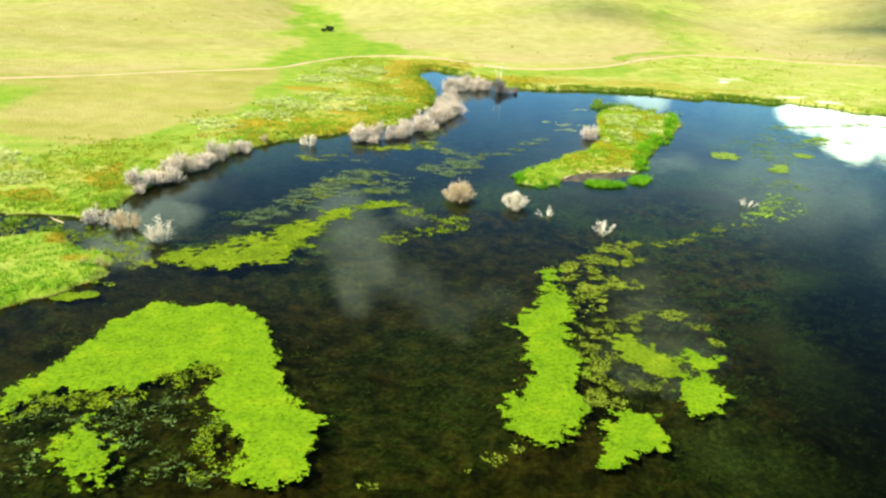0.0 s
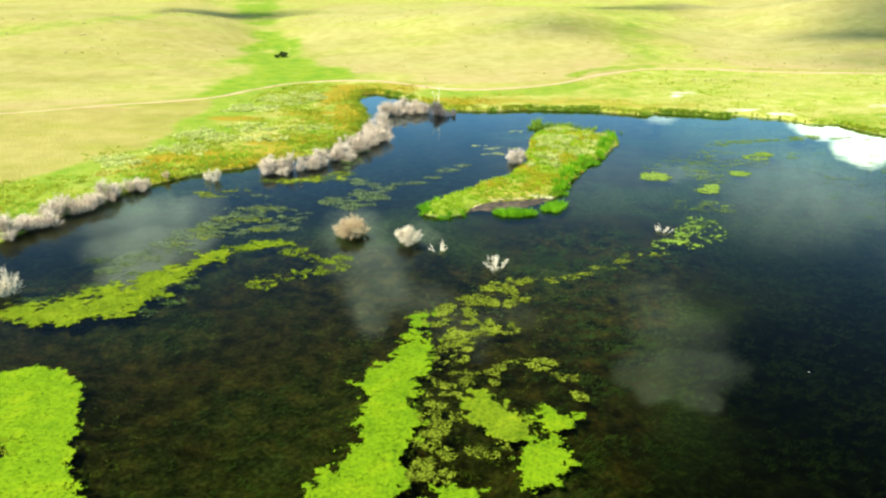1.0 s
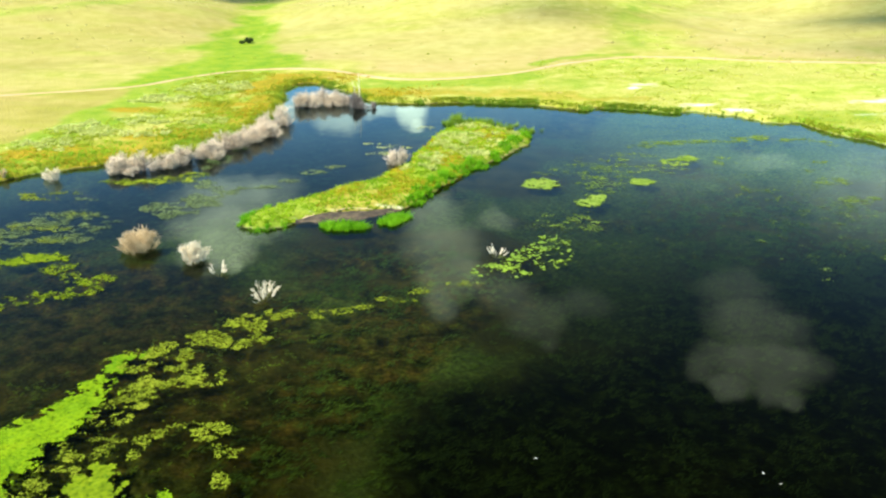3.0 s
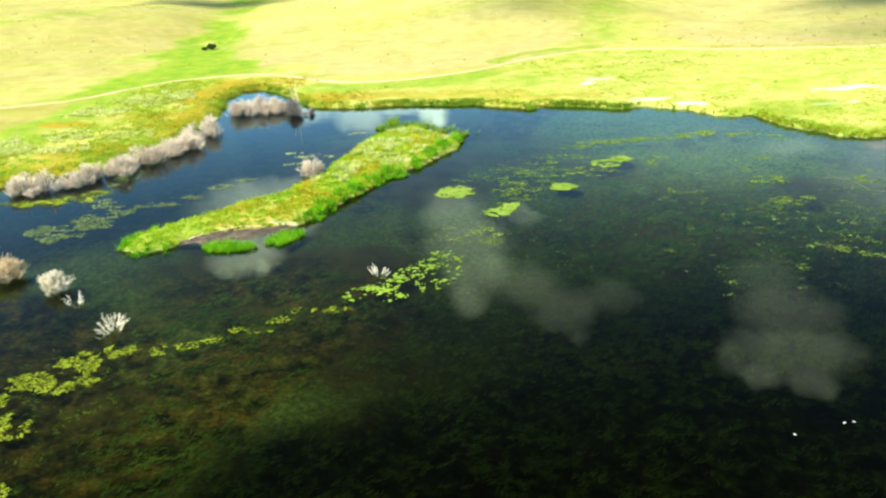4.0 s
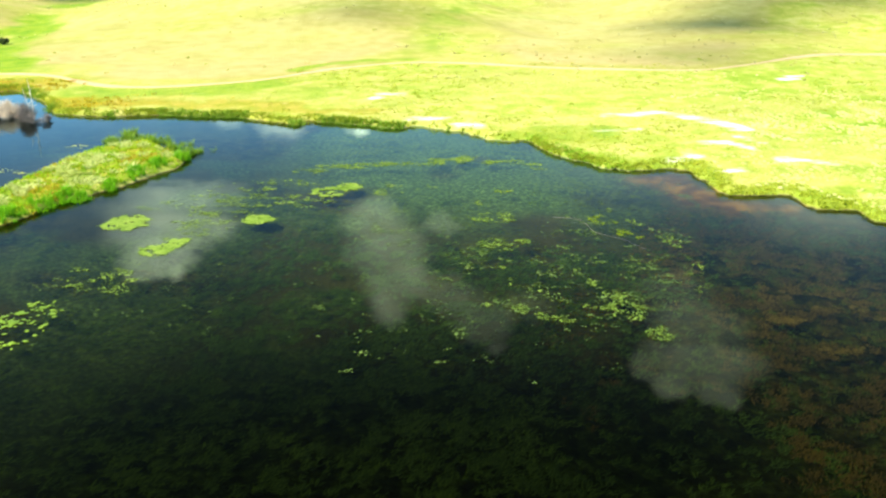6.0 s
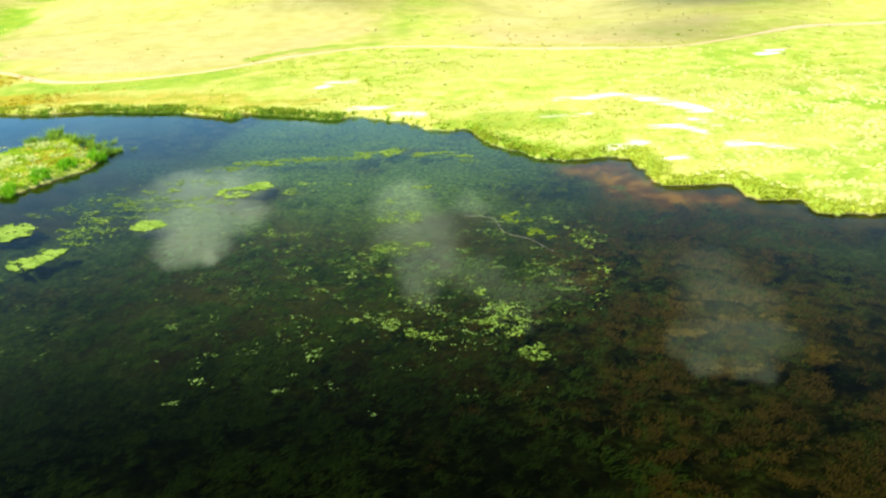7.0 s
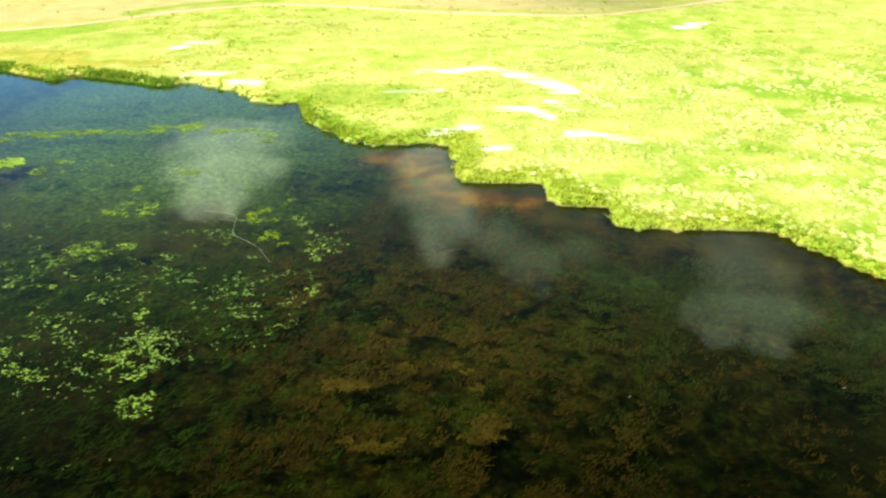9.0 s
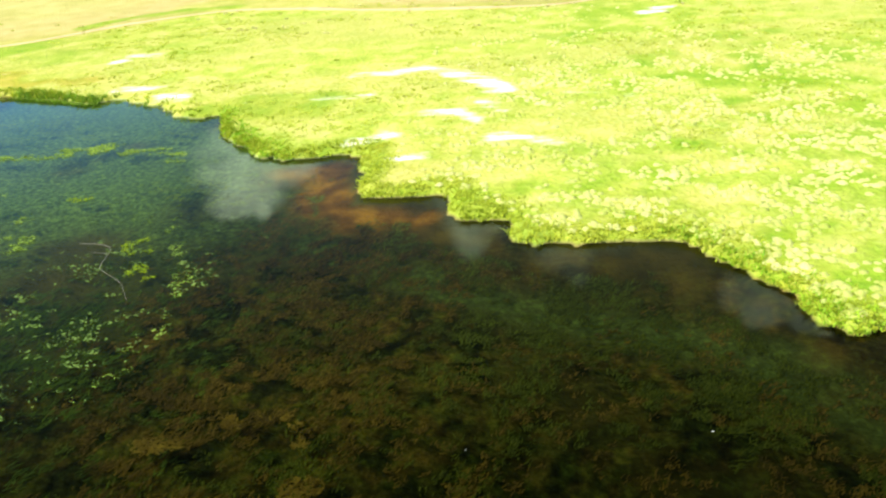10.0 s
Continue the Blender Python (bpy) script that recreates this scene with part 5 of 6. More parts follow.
def shrub(label, seed, material, wide, tall, stems=42, twigs=9, open_top=0.0, category="shrub", name="willow_shrub"):
    """A leafless many-stemmed shrub: stems from one foot, twigs along them."""
    rng = np.random.default_rng(seed)
    clumps = 8 if stems < 60 else stems                                                # stems stand in bunches, some taller
    of = rng.integers(0, clumps, stems)
    ca, cr, ch = rng.random(clumps) * 2 * np.pi, np.sqrt(rng.random(clumps)) * 0.85, 0.78 + 0.4 * rng.random(clumps)
    px, py = cr[of] * np.cos(ca[of]) + rng.normal(0, 0.16, stems), cr[of] * np.sin(ca[of]) + rng.normal(0, 0.16, stems)
    a, flat = np.arctan2(py, px), np.minimum(np.hypot(px, py), 1.0)
    tip = np.stack([np.cos(a) * flat * wide / 2, np.sin(a) * flat * wide / 2, tall * np.sqrt(np.maximum(0.05, 1 - 0.88 * flat**2)) * (0.75 - 0.3 * open_top + (0.3 + 0.3 * open_top) * rng.random(stems)) * ch[of]], -1)
    foot = np.stack([np.cos(a) * flat * wide * (0.22 - 0.14 * open_top), np.sin(a) * flat * wide * (0.22 - 0.14 * open_top), np.full(stems, -0.3)], -1)
    s = np.linspace(0, 1, 5)[None, :, None]
    swing = rng.normal(0, 0.05 * tall, (stems, 1, 3)) * np.sin(np.pi * s)
    paths = foot[:, None] + (tip - foot)[:, None] * s**np.array([0.9, 0.9, 1.15]) + swing
    root = tagged(new(name), label, category)
    # grey willows get dark stems: shade at the base, put into colour
    for k in range(6):
        v, f = tubes(paths[k:k + 1], np.array([[0.035, 0.012]]), 5)
        mesh_object("stem", v, f, DARK_TWIG if material is GREY_TWIG else material, root)
    v, f = tubes(paths[6:], np.tile([[0.026, 0.009]], (stems - 6, 1)))
    at = rng.random((stems, twigs)) ** 0.6 * 0.85 + 0.15
    pos = foot[:, None] + (tip - foot)[:, None] * at[..., None] ** np.array([0.9, 0.9, 1.15])
    out = pos * (1, 1, 0.35) / wide + rng.normal(0, 0.42, pos.shape)
    out[..., 2] = np.abs(out[..., 2]) * 0.8 + 0.12
    out /= np.linalg.norm(out, axis=-1, keepdims=True)
    length = tall * (0.14 + 0.16 * rng.random((stems, twigs, 1)))
    start, end = pos.reshape(-1, 3), (pos + out * length).reshape(-1, 3)
    bend = (start + end) / 2 + rng.normal(0, 0.03, start.shape)
    v2, f2 = tubes(np.stack([start, bend, end], 1), np.tile([[0.018, 0.009]], (len(start), 1)))
    mass = tagged(mesh_object("twig_mass", np.concatenate([v, v2]), np.concatenate([f, f2 + len(v)]), material, root), kind="stuff")
    if material is GREY_TWIG:                                 # brown stem wood, darkened to paint in the shade inside the shrub
        mass.data.materials.append(DARK_TWIG)
        mass.data.polygons.foreach_set("material_index", np.r_[np.ones(len(f), np.int32), np.zeros(len(f2), np.int32)])
    return root


def put(ob, x, y, z=0.0, turn=0.0, size=1.0, squash=1.0):
    ob.matrix_basis = Matrix.LocRotScale((x, y, z), Euler((0, 0, turn)), (size, size, size * squash))
    return ob


put(shrub("round tan leafless shrub standing in the water", 11, TAN_TWIG, 2.6, 1.3, 110, 15), 2.9, 61.9)
put(shrub("round whitish leafless shrub standing in the water", 12, PALE_TWIG, 2.0, 1.15, 80, 14), 7.2, 60.3)
put(shrub("small white dead shrub of few stems in the water", 13, PALE_TWIG, 1.6, 0.65, 11, 5, 1.0), 9.4, 58.5)
put(shrub("white dead spreading shrub in open water", 14, PALE_TWIG, 2.3, 0.9, 22, 7, 0.9), 13.1, 55.3)
put(shrub("small white dead shrub beside the lily pads", 15, PALE_TWIG, 1.5, 0.62, 14, 6, 1.0), 26.1, 62.3)
put(shrub("low grey-pink leafless shrub at the island's edge", 16, GREY_TWIG, 2.3, 1.3, 60, 11), 17.0, 82.5)
put(shrub("small pale leafless shrub off the bank", 17, PALE_TWIG, 1.9, 1.05, 40, 9), -10.8, 76.5)
put(shrub("tiny tan leafless shrub on the bank", 21, TAN_TWIG, 1.2, 0.8, 26, 8), -15.2, 76.5, 0.1)
put(shrub("grey-pink leafless shrub in the channel", 18, GREY_TWIG, 2.0, 1.2, 44, 10), -22.6, 54.6)
put(shrub("tan-brown leafless shrub in the channel", 19, TAN_TWIG, 2.1, 1.2, 48, 10), -20.4, 53.9)
put(shrub("whitish dead shrub leaning over the water", 20, PALE_TWIG, 1.9, 1.6, 36, 10, 0.6), -17.2, 51.3)


def thicket(label, line, step, sizes, seed, material, group):
    rng = np.random.default_rng(seed)
    kinds = [shrub(label, seed * 10 + k, material, 2.4, 1.9, 54, 11) for k in range(3)]
    path = spline(line, step)
    first = [True] * 3
    for k, (x, y) in enumerate(path):
        if 2 < k < len(path) - 1 and rng.random() < 0.01:
            continue
        one = kinds[k % 3]
        s = np.interp(k / max(1, len(path) - 1), [0, 0.5, 1], sizes) * (0.55 + 0.55 * rng.random())
        x, y, turn = x + 0.42 * rng.normal(), y + 0.42 * rng.normal(), rng.random() * 6.3
        m = Matrix.LocRotScale((x, y, float(max(height(x, y), 0.0))), Euler((0, 0, turn)), None)
        if first[k % 3]:
            first[k % 3] = False
            one.matrix_basis = m @ Matrix.Diagonal((s, s, 0.85 * s, 1))
            tagged(one, group=group)
        else:
            two = copy_thing(one, m)
            two.scale = (s * (1.0 + 0.25 * rng.random()), s, s * (0.6 + 0.35 * rng.random()))


thicket("grey-pink leafless willow in a row along the bank", [(-6.6, 78.4), (-2.9, 80.2), (0.3, 85.2), (2.0, 90), (2.8, 95), (3.0, 97)], 0.68, (0.8, 1.0, 1.0), 31, GREY_TWIG, "willow row")
thicket("grey-pink leafless willow at the water's edge", [(-22.2, 61.2), (-20.6, 65), (-18.8, 69), (-16.4, 74.4)], 0.68, (0.75, 0.92, 0.75), 32, GREY_TWIG, "bank willows")
thicket("tall grey leafless willow at the head of the pond", [(3.0, 104.6), (4.6, 106.0), (6.4, 106.6), (7.4, 106.0)], 1.0, (1.15, 1.5, 1.2), 33, GREY_TWIG, "head willows")
thicket("dark dead willow standing in water", [(8.4, 105.6), (9.8, 104.8), (11.3, 104.4)], 1.0, (1.2, 1.1, 0.85), 34, DARK_TWIG, "dead willows")


def dead_tree():
    """Two thin bleached stems with a feathery bare crown."""
    rng = np.random.default_rng(77)
    root = tagged(new("dead_tree"), "thin bleached dead tree with a feathery bare crown", "dead tree")
    s = np.linspace(0, 1, 7)
    for k, (tall, lean, thick) in enumerate(((4.2, 0.25, 0.055), (3.2, -0.45, 0.04))):
        stem = np.stack([lean * s + 0.10 * np.sin(4 * s + k), 0.15 * (k - 0.5) * s, tall * s - 0.4], -1)
        v, f = tubes(stem[None], np.array([[thick, 0.012]]), 6)
        trunk = mesh_object("trunk", v, f, PALE_TWIG, root)
        for b in range(11):
            at = 0.3 + 0.65 * b / 11
            foot = np.array([np.interp(at, s, stem[:, c]) for c in range(3)])
            a, r = rng.random() * 6.3, 0.75 * (1.1 - at) + 0.12
            u = np.linspace(0, 1, 4)
            p = foot + np.stack([r * np.cos(a) * u, r * np.sin(a) * u, 0.9 * r * u + 0.05 * np.sin(4 * u)], -1)
            v, f = tubes(p[None], np.array([[0.020, 0.006]]), 4)
            mesh_object("branch", v, f, PALE_TWIG, trunk)
    put(root, 9.5, 106.0)


dead_tree()


def leaf_shrub(label, x, y, wide, tall, seed):
    """A dense dark shrub: a short trunk, limbs and a crown of leaf clumps."""
    rng = np.random.default_rng(seed)
    root = tagged(new("hill_shrub"), label, "shrub")
    a = rng.random(9) * 6.3
    s = np.linspace(0, 1, 4)[None, :, None]
    tip = np.stack([np.cos(a) * wide * 0.35, np.sin(a) * wide * 0.35, tall * (0.5 + 0.4 * rng.random(9))], -1)
    for k in range(9):
        v, f = tubes((tip[:, None] * s - (0, 0, 0.1))[k:k + 1], np.array([[0.05, 0.015]]), 5)
        mesh_object("limb", v, f, DARK_TWIG, root)
    n = 900
    way = rng.normal(size=(n, 3))
    way /= np.linalg.norm(way, axis=1, keepdims=True)
    p = way * (0.6 + 0.45 * rng.random((n, 1))) * (wide / 2, wide / 2, tall * 0.45) + (0, 0, tall * 0.55)
    p *= 1 + 0.18 * np.sin(5 * way[:, :1] + 3) * np.cos(4 * way[:, 1:2])
    v, f = blades(p, np.full(n, 0.2), np.full(n, 0.16), np.full(n, 0.9), rng)
    mesh_object("crown", v, f, DARK_LEAF, root)
    put(root, x, y, float(height(x, y)))


leaf_shrub("dark green shrub alone in the grassy gully", -17.6, 153.5, 1.4, 0.8, 41)
leaf_shrub("low dark green shrub in the grassy gully", -18.6, 152.9, 0.8, 0.35, 42)


def driftwood(label, x, y, turn, length, thick, seed, material=None):
    rng = np.random.default_rng(seed)
    root = tagged(new("driftwood"), label, "driftwood")
    s = np.linspace(-0.5, 0.5, 8)
    p = np.stack([length * s, 0.06 * length * np.sin(5 * s + seed), 0.05 + 0.05 * np.cos(4 * s)], -1)[None]
    v, f = tubes(p, np.array([[thick, thick * 0.45]]), 7)
    stem = mesh_object("stem", v, f, material or PALE_TWIG, root)
    for k in range(3):
        t = 0.3 * (k - 1)
        q = np.stack([length * t + 0.25 * length * np.linspace(0, 1, 4), (0.12 + 0.1 * rng.random()) * length * np.linspace(0, 1, 4) * (-1) ** k, 0.06 + 0.12 * np.linspace(0, 1, 4)], -1)[None]
        v, f = tubes(q, np.array([[thick * 0.45, thick * 0.15]]), 5)
        mesh_object("side_branch", v, f, material or PALE_TWIG, stem)
    put(root, x, y, max(0.0, float(height(x, y))), turn)


driftwood("bleached fallen log in the channel", -25.5, 54.6, 2.4, 1.6, 0.045, 1, TAN_TWIG)
driftwood("bleached driftwood lying on the island's edge", 15.6, 69.9, 0.15, 2.6, 0.055, 2, TAN_TWIG)
driftwood("bleached driftwood stub on the island's muddy edge", 12.6, 68.4, 0.9, 1.2, 0.07, 3, TAN_TWIG)


def dead_stem(label, way, thick):
    """A thin crooked stem lying at the surface, with one short fork."""
    root = tagged(new("driftwood"), label, "driftwood")
    p = spline(way, 0.35)
    at = p[len(p) // 2]
    p = np.c_[p - at, 0.03 + 0.02 * np.sin(np.arange(len(p)))]
    v, f = tubes(p[None], np.array([[thick, thick * 0.5]]), 5)
    stem = mesh_object("stem", v, f, WET_TWIG, root)
    q = p[len(p) // 3] + np.linspace(0, 1, 4)[:, None] * (-0.9, 0.1, 0.05)
    v, f = tubes(q[None], np.array([[thick * 0.7, thick * 0.3]]), 5)
    mesh_object("side_branch", v, f, WET_TWIG, stem)
    put(root, at[0], at[1])


dead_stem("thin pale crooked dead stem lying in the weedy shallows", [(56.0, 78.7), (57.6, 78.4), (58.0, 77.2), (58.2, 76.2), (58.9, 75.6), (59.8, 74.8), (60.4, 73.9), (60.8, 73.3)], 0.010)


def floating_leaf(x, y, turn, size):
    """A small bleached curled leaf afloat, with its stalk."""
    bm = bmesh.new()
    rows = []
    for k in range(6):
        s = k / 5
        w = 0.5 * math.sin(math.pi * (0.12 + 0.80 * s)) * size
        rows.append([bm.verts.new(((s - 0.5) * 1.6 * size, w * u, 0.012 + 0.30 * size * (abs(u) ** 2) + 0.25 * size * (s - 0.5) ** 2)) for u in (-1, -0.5, 0, 0.5, 1)])
    for a, b in zip(rows, rows[1:]):
        for k in range(4):
            bm.faces.new((a[k], a[k + 1], b[k + 1], b[k]))
    me = bpy.data.meshes.new("blade")
    bm.to_mesh(me)
    bm.free()
    me.materials.append(BLEACHED)
    root = tagged(new("floating_leaf"), "small bleached whitish leaf floating on dark water", "leaf", "floating leaves")
    blade = new("blade", me)
    blade.parent = root
    v, f = tubes(np.array([[[0.75 * size, 0, 0.03], [size, 0.06 * size, 0.02], [1.3 * size, 0.02 * size, 0.0]]]), np.array([[0.010, 0.006]]), 4)
    mesh_object("stalk", v, f, BLEACHED, root)
    put(root, x, y, 0.0, turn)


for k, (x, y, size) in enumerate([(28.0, 41.1, 0.10), (36.6, 40.7, 0.10), (37.1, 40.1, 0.08), (50.8, 48.5, 0.11), (47.1, 47.5, 0.15), (47.5, 47.6, 0.10), (49.7, 47.1, 0.13), (45.0, 46.7, 0.12), (75.2, 64.5, 0.045), (82.4, 65.5, 0.05)]):
    floating_leaf(x, y, 1.7 * k, 0.6 * size)


# ---- reeds, sedge, grass ----
def reed_bed(label, ellipses, n, seed, tall=0.85, material=None):
    e = np.array(ellipses)
    box = ((e[:, 0] - e[:, 2]).min(), (e[:, 1] - e[:, 3]).min(), (e[:, 0] + e[:, 2]).max(), (e[:, 1] + e[:, 3]).max())
    p = scatter(n, box, seed, lambda x, y, d, i: smooth(0.0, 0.35, blobs(x, y, ellipses) + 0.3 * fbm(x, y, 0.9, 2, seed)))
    return tagged(tufts("reed_bed", p, 14, tall, 0.06, 0.18, 0.55, material or REED, seed), label, "reeds", kind="stuff")


reed_bed("clump of bright green reeds off the island", [(15.5, 66.6, 1.7, 0.75)], 420, 51, 0.55)
reed_bed("clump of bright green reeds off the island", [(18.6, 67.8, 1.05, 0.9), (19.2, 68.6, 0.8, 0.8)], 320, 52, 0.55)
reed_bed("ragged green reeds around the island's tip", [(8.4, 66.3, 0.6, 0.9), (9.6, 65.6, 0.9, 0.5), (8.2, 68.0, 0.5, 1.0), (10.9, 66.1, 0.9, 0.5), (9.2, 69.6, 0.7, 0.5)], 230, 53, 0.36)
reed_bed("bright green reeds fringing the island", [(19.8, 72.0, 0.7, 0.9), (20.2, 73.7, 0.9, 1.0), (20.8, 75.9, 0.6, 1.0), (21.7, 77.6, 0.8, 0.9), (22.8, 79.8, 0.9, 0.9), (23.9, 81.6, 1.1, 0.9), (25.5, 84.0, 0.6, 1.0), (26.4, 86.6, 0.7, 1.2), (27.2, 89.2, 0.6, 1.2), (28.2, 91.6, 0.7, 1.0)], 2600, 54, 0.48)
reed_bed("dark green reeds at the island's far tip", [(22.4, 97.6, 1.6, 0.9), (25.0, 96.8, 1.3, 0.9), (28.4, 93.8, 0.8, 0.8), (20.4, 97.4, 0.8, 1.0), (21.2, 99.6, 0.8, 0.7), (26.4, 95.4, 0.6, 0.7)], 620, 55, 0.75, DARK_RUSH)
reed_bed("dark green rushes growing out of the water off the island", [(27.0, 96.6, 0.7, 0.5), (29.6, 94.8, 0.5, 0.4), (24.2, 98.6, 0.8, 0.4), (20.6, 97.0, 0.5, 0.5)], 120, 56, 0.6, DARK_RUSH)
reed_bed("dark green rushes standing in the narrow channel", [(-28.2, 54.2, 1.3, 0.7), (-25.2, 52.6, 0.9, 0.5)], 160, 57, 0.5, DARK_RUSH)
weed_scraps("olive weed clogging the narrow channel and its margin", [(-29.0, 53.6, 5.0, 1.6), (-23.0, 52.0, 2.6, 1.4), (-20.0, 47.4, 1.6, 2.4), (-22.0, 43.6, 2.0, 2.2), (-19.6, 51.0, 2.0, 1.0)], ALGAE_LIME, 34, 60, 0.22, fill=0.62, edge=1.5, grain=1.0, sunk=0.15)
weed_scraps("pale floating leaves and stems beside the island", [(15.0, 88.4, 1.6, 0.9), (16.9, 87.9, 0.9, 0.5), (18.2, 95.4, 1.0, 0.6), (13.4, 89.0, 0.7, 0.4), (15.2, 85.6, 1.2, 0.6)], SAGE, 28, 90, 0.2, fill=0.75, edge=1.4, streak=1.5)


def fringe(name, label, n, box, keep, per, tall, wide, radius, lean, material, seed, category="grass"):
    p = scatter(n, box, seed, keep)
    return tagged(tufts(name, p, per, tall, wide, radius, lean, material, seed), label, category, kind="stuff")


fringe("meadow_grass", "yellow-green grass on the western bank", 22000, (-44, 36, 2, 124), lambda x, y, d, i: smooth(0.3, 1, d) * smooth(16, 8, d) * (0.25 + 0.75 * smooth(3.5, 6, d)) * (1 - 0.8 * smooth(-15, -18, x) * smooth(60, 56, y)) * smooth(-0.5, 0.5, fbm(x, y, 7.0, 3, 1.3)), 9, 0.25, 0.08, 0.3, 1.3, MEADOW, 73)
fringe("bank_grass", "lush bright green grass along the western bank", 30000, (-44, 34, 2, 100), lambda x, y, d, i: smooth(0.1, 0.6, d) * smooth(6.5, 3.0, d + 1.5 * fbm(x, y, 4.0, 2, 1.0)) * np.maximum(0.6 * smooth(-0.6, 0.1, fbm(x, y, 5.0, 3, 4.1)), smooth(-16, -18, x) * smooth(51, 48, y) * smooth(-0.9, 0.0, fbm(x, y, 3.5, 3, 2.6))) * (1 - 0.9 * smooth(-0.2, 0.2, blobs(x, y, [(-22.6, 50.6, 2.2, 1.3), (-21.2, 47.2, 1.0, 0.7)]))), 8, 0.24, 0.07, 0.28, 1.2, BANK_GREEN, 74)
fringe("rusty_sedge", "rust-coloured sedge on the low western bank", 14000, (-36, 42, -17, 70), lambda x, y, d, i: smooth(0.2, 0.8, d) * smooth(0.0, 0.5, blobs(x, y, [(-25.5, 62.5, 2.4, 4.0), (-22.6, 50.6, 2.2, 1.3), (-21.2, 47.2, 0.9, 0.6), (-30, 58.6, 4.0, 1.6)]) + 0.8 * fbm(x, y, 2.6, 3, 2.0)) * 0.5, 8, 0.2, 0.07, 0.25, 1.1, RUST_SEDGE, 75)
island_only = lambda lo, hi: (lambda x, y, d, i: ((i > lo) & (i < hi)) * 1.0)
fringe("island_grass", "short yellow-green grass covering the island", 9000, (7, 64, 31, 99), island_only(0.1, 9), 9, 0.20, 0.07, 0.22, 1.4, ISLAND_GREEN, 61)
fringe("island_sedge", "rust and olive sedge on the island", 9000, (7, 64, 31, 99), lambda x, y, d, i: (i > 0.0) * smooth(0.0, 0.5, blobs(x, y, [(13.5, 73.0, 2.6, 2.6), (17.5, 78.6, 2.2, 4.5), (21.5, 81.0, 2.0, 6.0), (18.6, 74.0, 2.6, 3.4), (19.4, 88, 1.0, 7), (25.5, 91.5, 1.6, 3)]) + 0.9 * fbm(x, y, 2.4, 3, 7.0) - 0.15) * 0.6, 9, 0.24, 0.05, 0.2, 1.0, RUST_SEDGE, 62)
fringe("island_sage", "pale grey-green tufts dotting the island", 1500, (17, 79, 29, 97), lambda x, y, d, i: (i > 0.9) * 0.26 * smooth(-0.3, 0.3, fbm(x, y, 2.5, 2, 1.0)), 34, 0.34, 0.09, 0.36, 1.1, SAGE, 63)
fringe("shore_sedge", "dark green sedge overhanging the far shore", 90000, (-6, 95, 60, 122), lambda x, y, d, i: smooth(-0.35, 0.1, d) * smooth(1.4, 0.5, d) * (i < -1) * smooth(46, 38, x) * (0.25 + 0.45 * smooth(-0.1, 0.4, fbm(x, y, 5.0, 2, 3.0))), 8, 0.27, 0.06, 0.22, 0.9, SEDGE, 64)
fringe("shore_rushes", "dark green rushes ragged along the far shore", 60000, (-4, 96, 62, 122), lambda x, y, d, i: smooth(-0.7, -0.3, d) * smooth(0.8, 0.2, d) * (i < -1) * smooth(50, 44, x) * smooth(0.0, 0.35, fbm(x, y, 2.6, 3, 5.7)) * 0.9, 9, 0.36, 0.06, 0.2, 0.7, DARK_RUSH, 79)
fringe("bank_sedge", "green sedge along the eastern bank", 60000, (44, 66, 94, 106), lambda x, y, d, i: smooth(-0.2, 0.1, d) * smooth(0.9, 0.3, d) * (0.12 + 0.8 * smooth(0.0, 0.4, blobs(x, y, [(57.5, 96.0, 2.2, 2.6), (60.2, 92.2, 1.8, 2.0), (87, 72.5, 1.5, 2.0)]))) * (1 - 0.8 * smooth(62, 66, x)), 8, 0.3, 0.06, 0.2, 0.9, SEDGE, 65)
fringe("bank_sedge", "green sedge and rushes on the western bank", 60000, (-40, 36, 2, 122), lambda x, y, d, i: smooth(-0.3, 0.1, d) * smooth(3.0, 0.6, d) * 0.35 * (1 - 0.85 * smooth(-16, -18, x) * smooth(53, 51, y)), 8, 0.3, 0.06, 0.22, 0.9, SEDGE, 66)
fringe("rusty_sedge", "rust-coloured sedge in the wet hollow", 16000, (-24, 76, 40, 124), lambda x, y, d, i: smooth(0.4, 1.2, d) * smooth(9, 4, d) * (i < -1) * smooth(0.0, 0.4, fbm(x, y, 5.0, 3, 6.0)) * smooth(30, 16, x) * 0.7, 8, 0.24, 0.07, 0.25, 1.1, RUST_SEDGE, 67)
fringe("pale_sage", "pale grey-green sage clumps in the wet meadow", 16000, (-42, 54, 8, 124), lambda x, y, d, i: smooth(1.5, 3, d) * smooth(-0.25, 0.5, blobs(x, y, [(-17, 86.2, 3.2, 2.4), (-16, 92.6, 3.4, 2.6), (-11.5, 95.6, 4.2, 2.2), (-5, 95.2, 3.6, 1.5), (-11, 90.4, 4.6, 1.6), (-9.5, 113.5, 4.0, 3.6), (-14, 106, 3.4, 3.0), (-36, 66, 3.4, 3.6), (-33, 62, 3, 2), (-20.5, 81.5, 2.6, 1.8)]) + 0.8 * fbm(x, y, 2.5, 3, 2.5)) * 0.6, 26, 0.32, 0.09, 0.32, 1.3, SAGE, 68)
fringe("bank_grass", "bright green grass hanging over the eastern bank", 60000, (56, 66, 94, 100), lambda x, y, d, i: smooth(-0.05, 0.15, d) * smooth(1.6, 0.3, d) * (0.5 * smooth(64, 61, x) + 0.4 * smooth(82, 86, x)), 7, 0.16, 0.07, 0.2, 1.5, BANK_GREEN, 69)
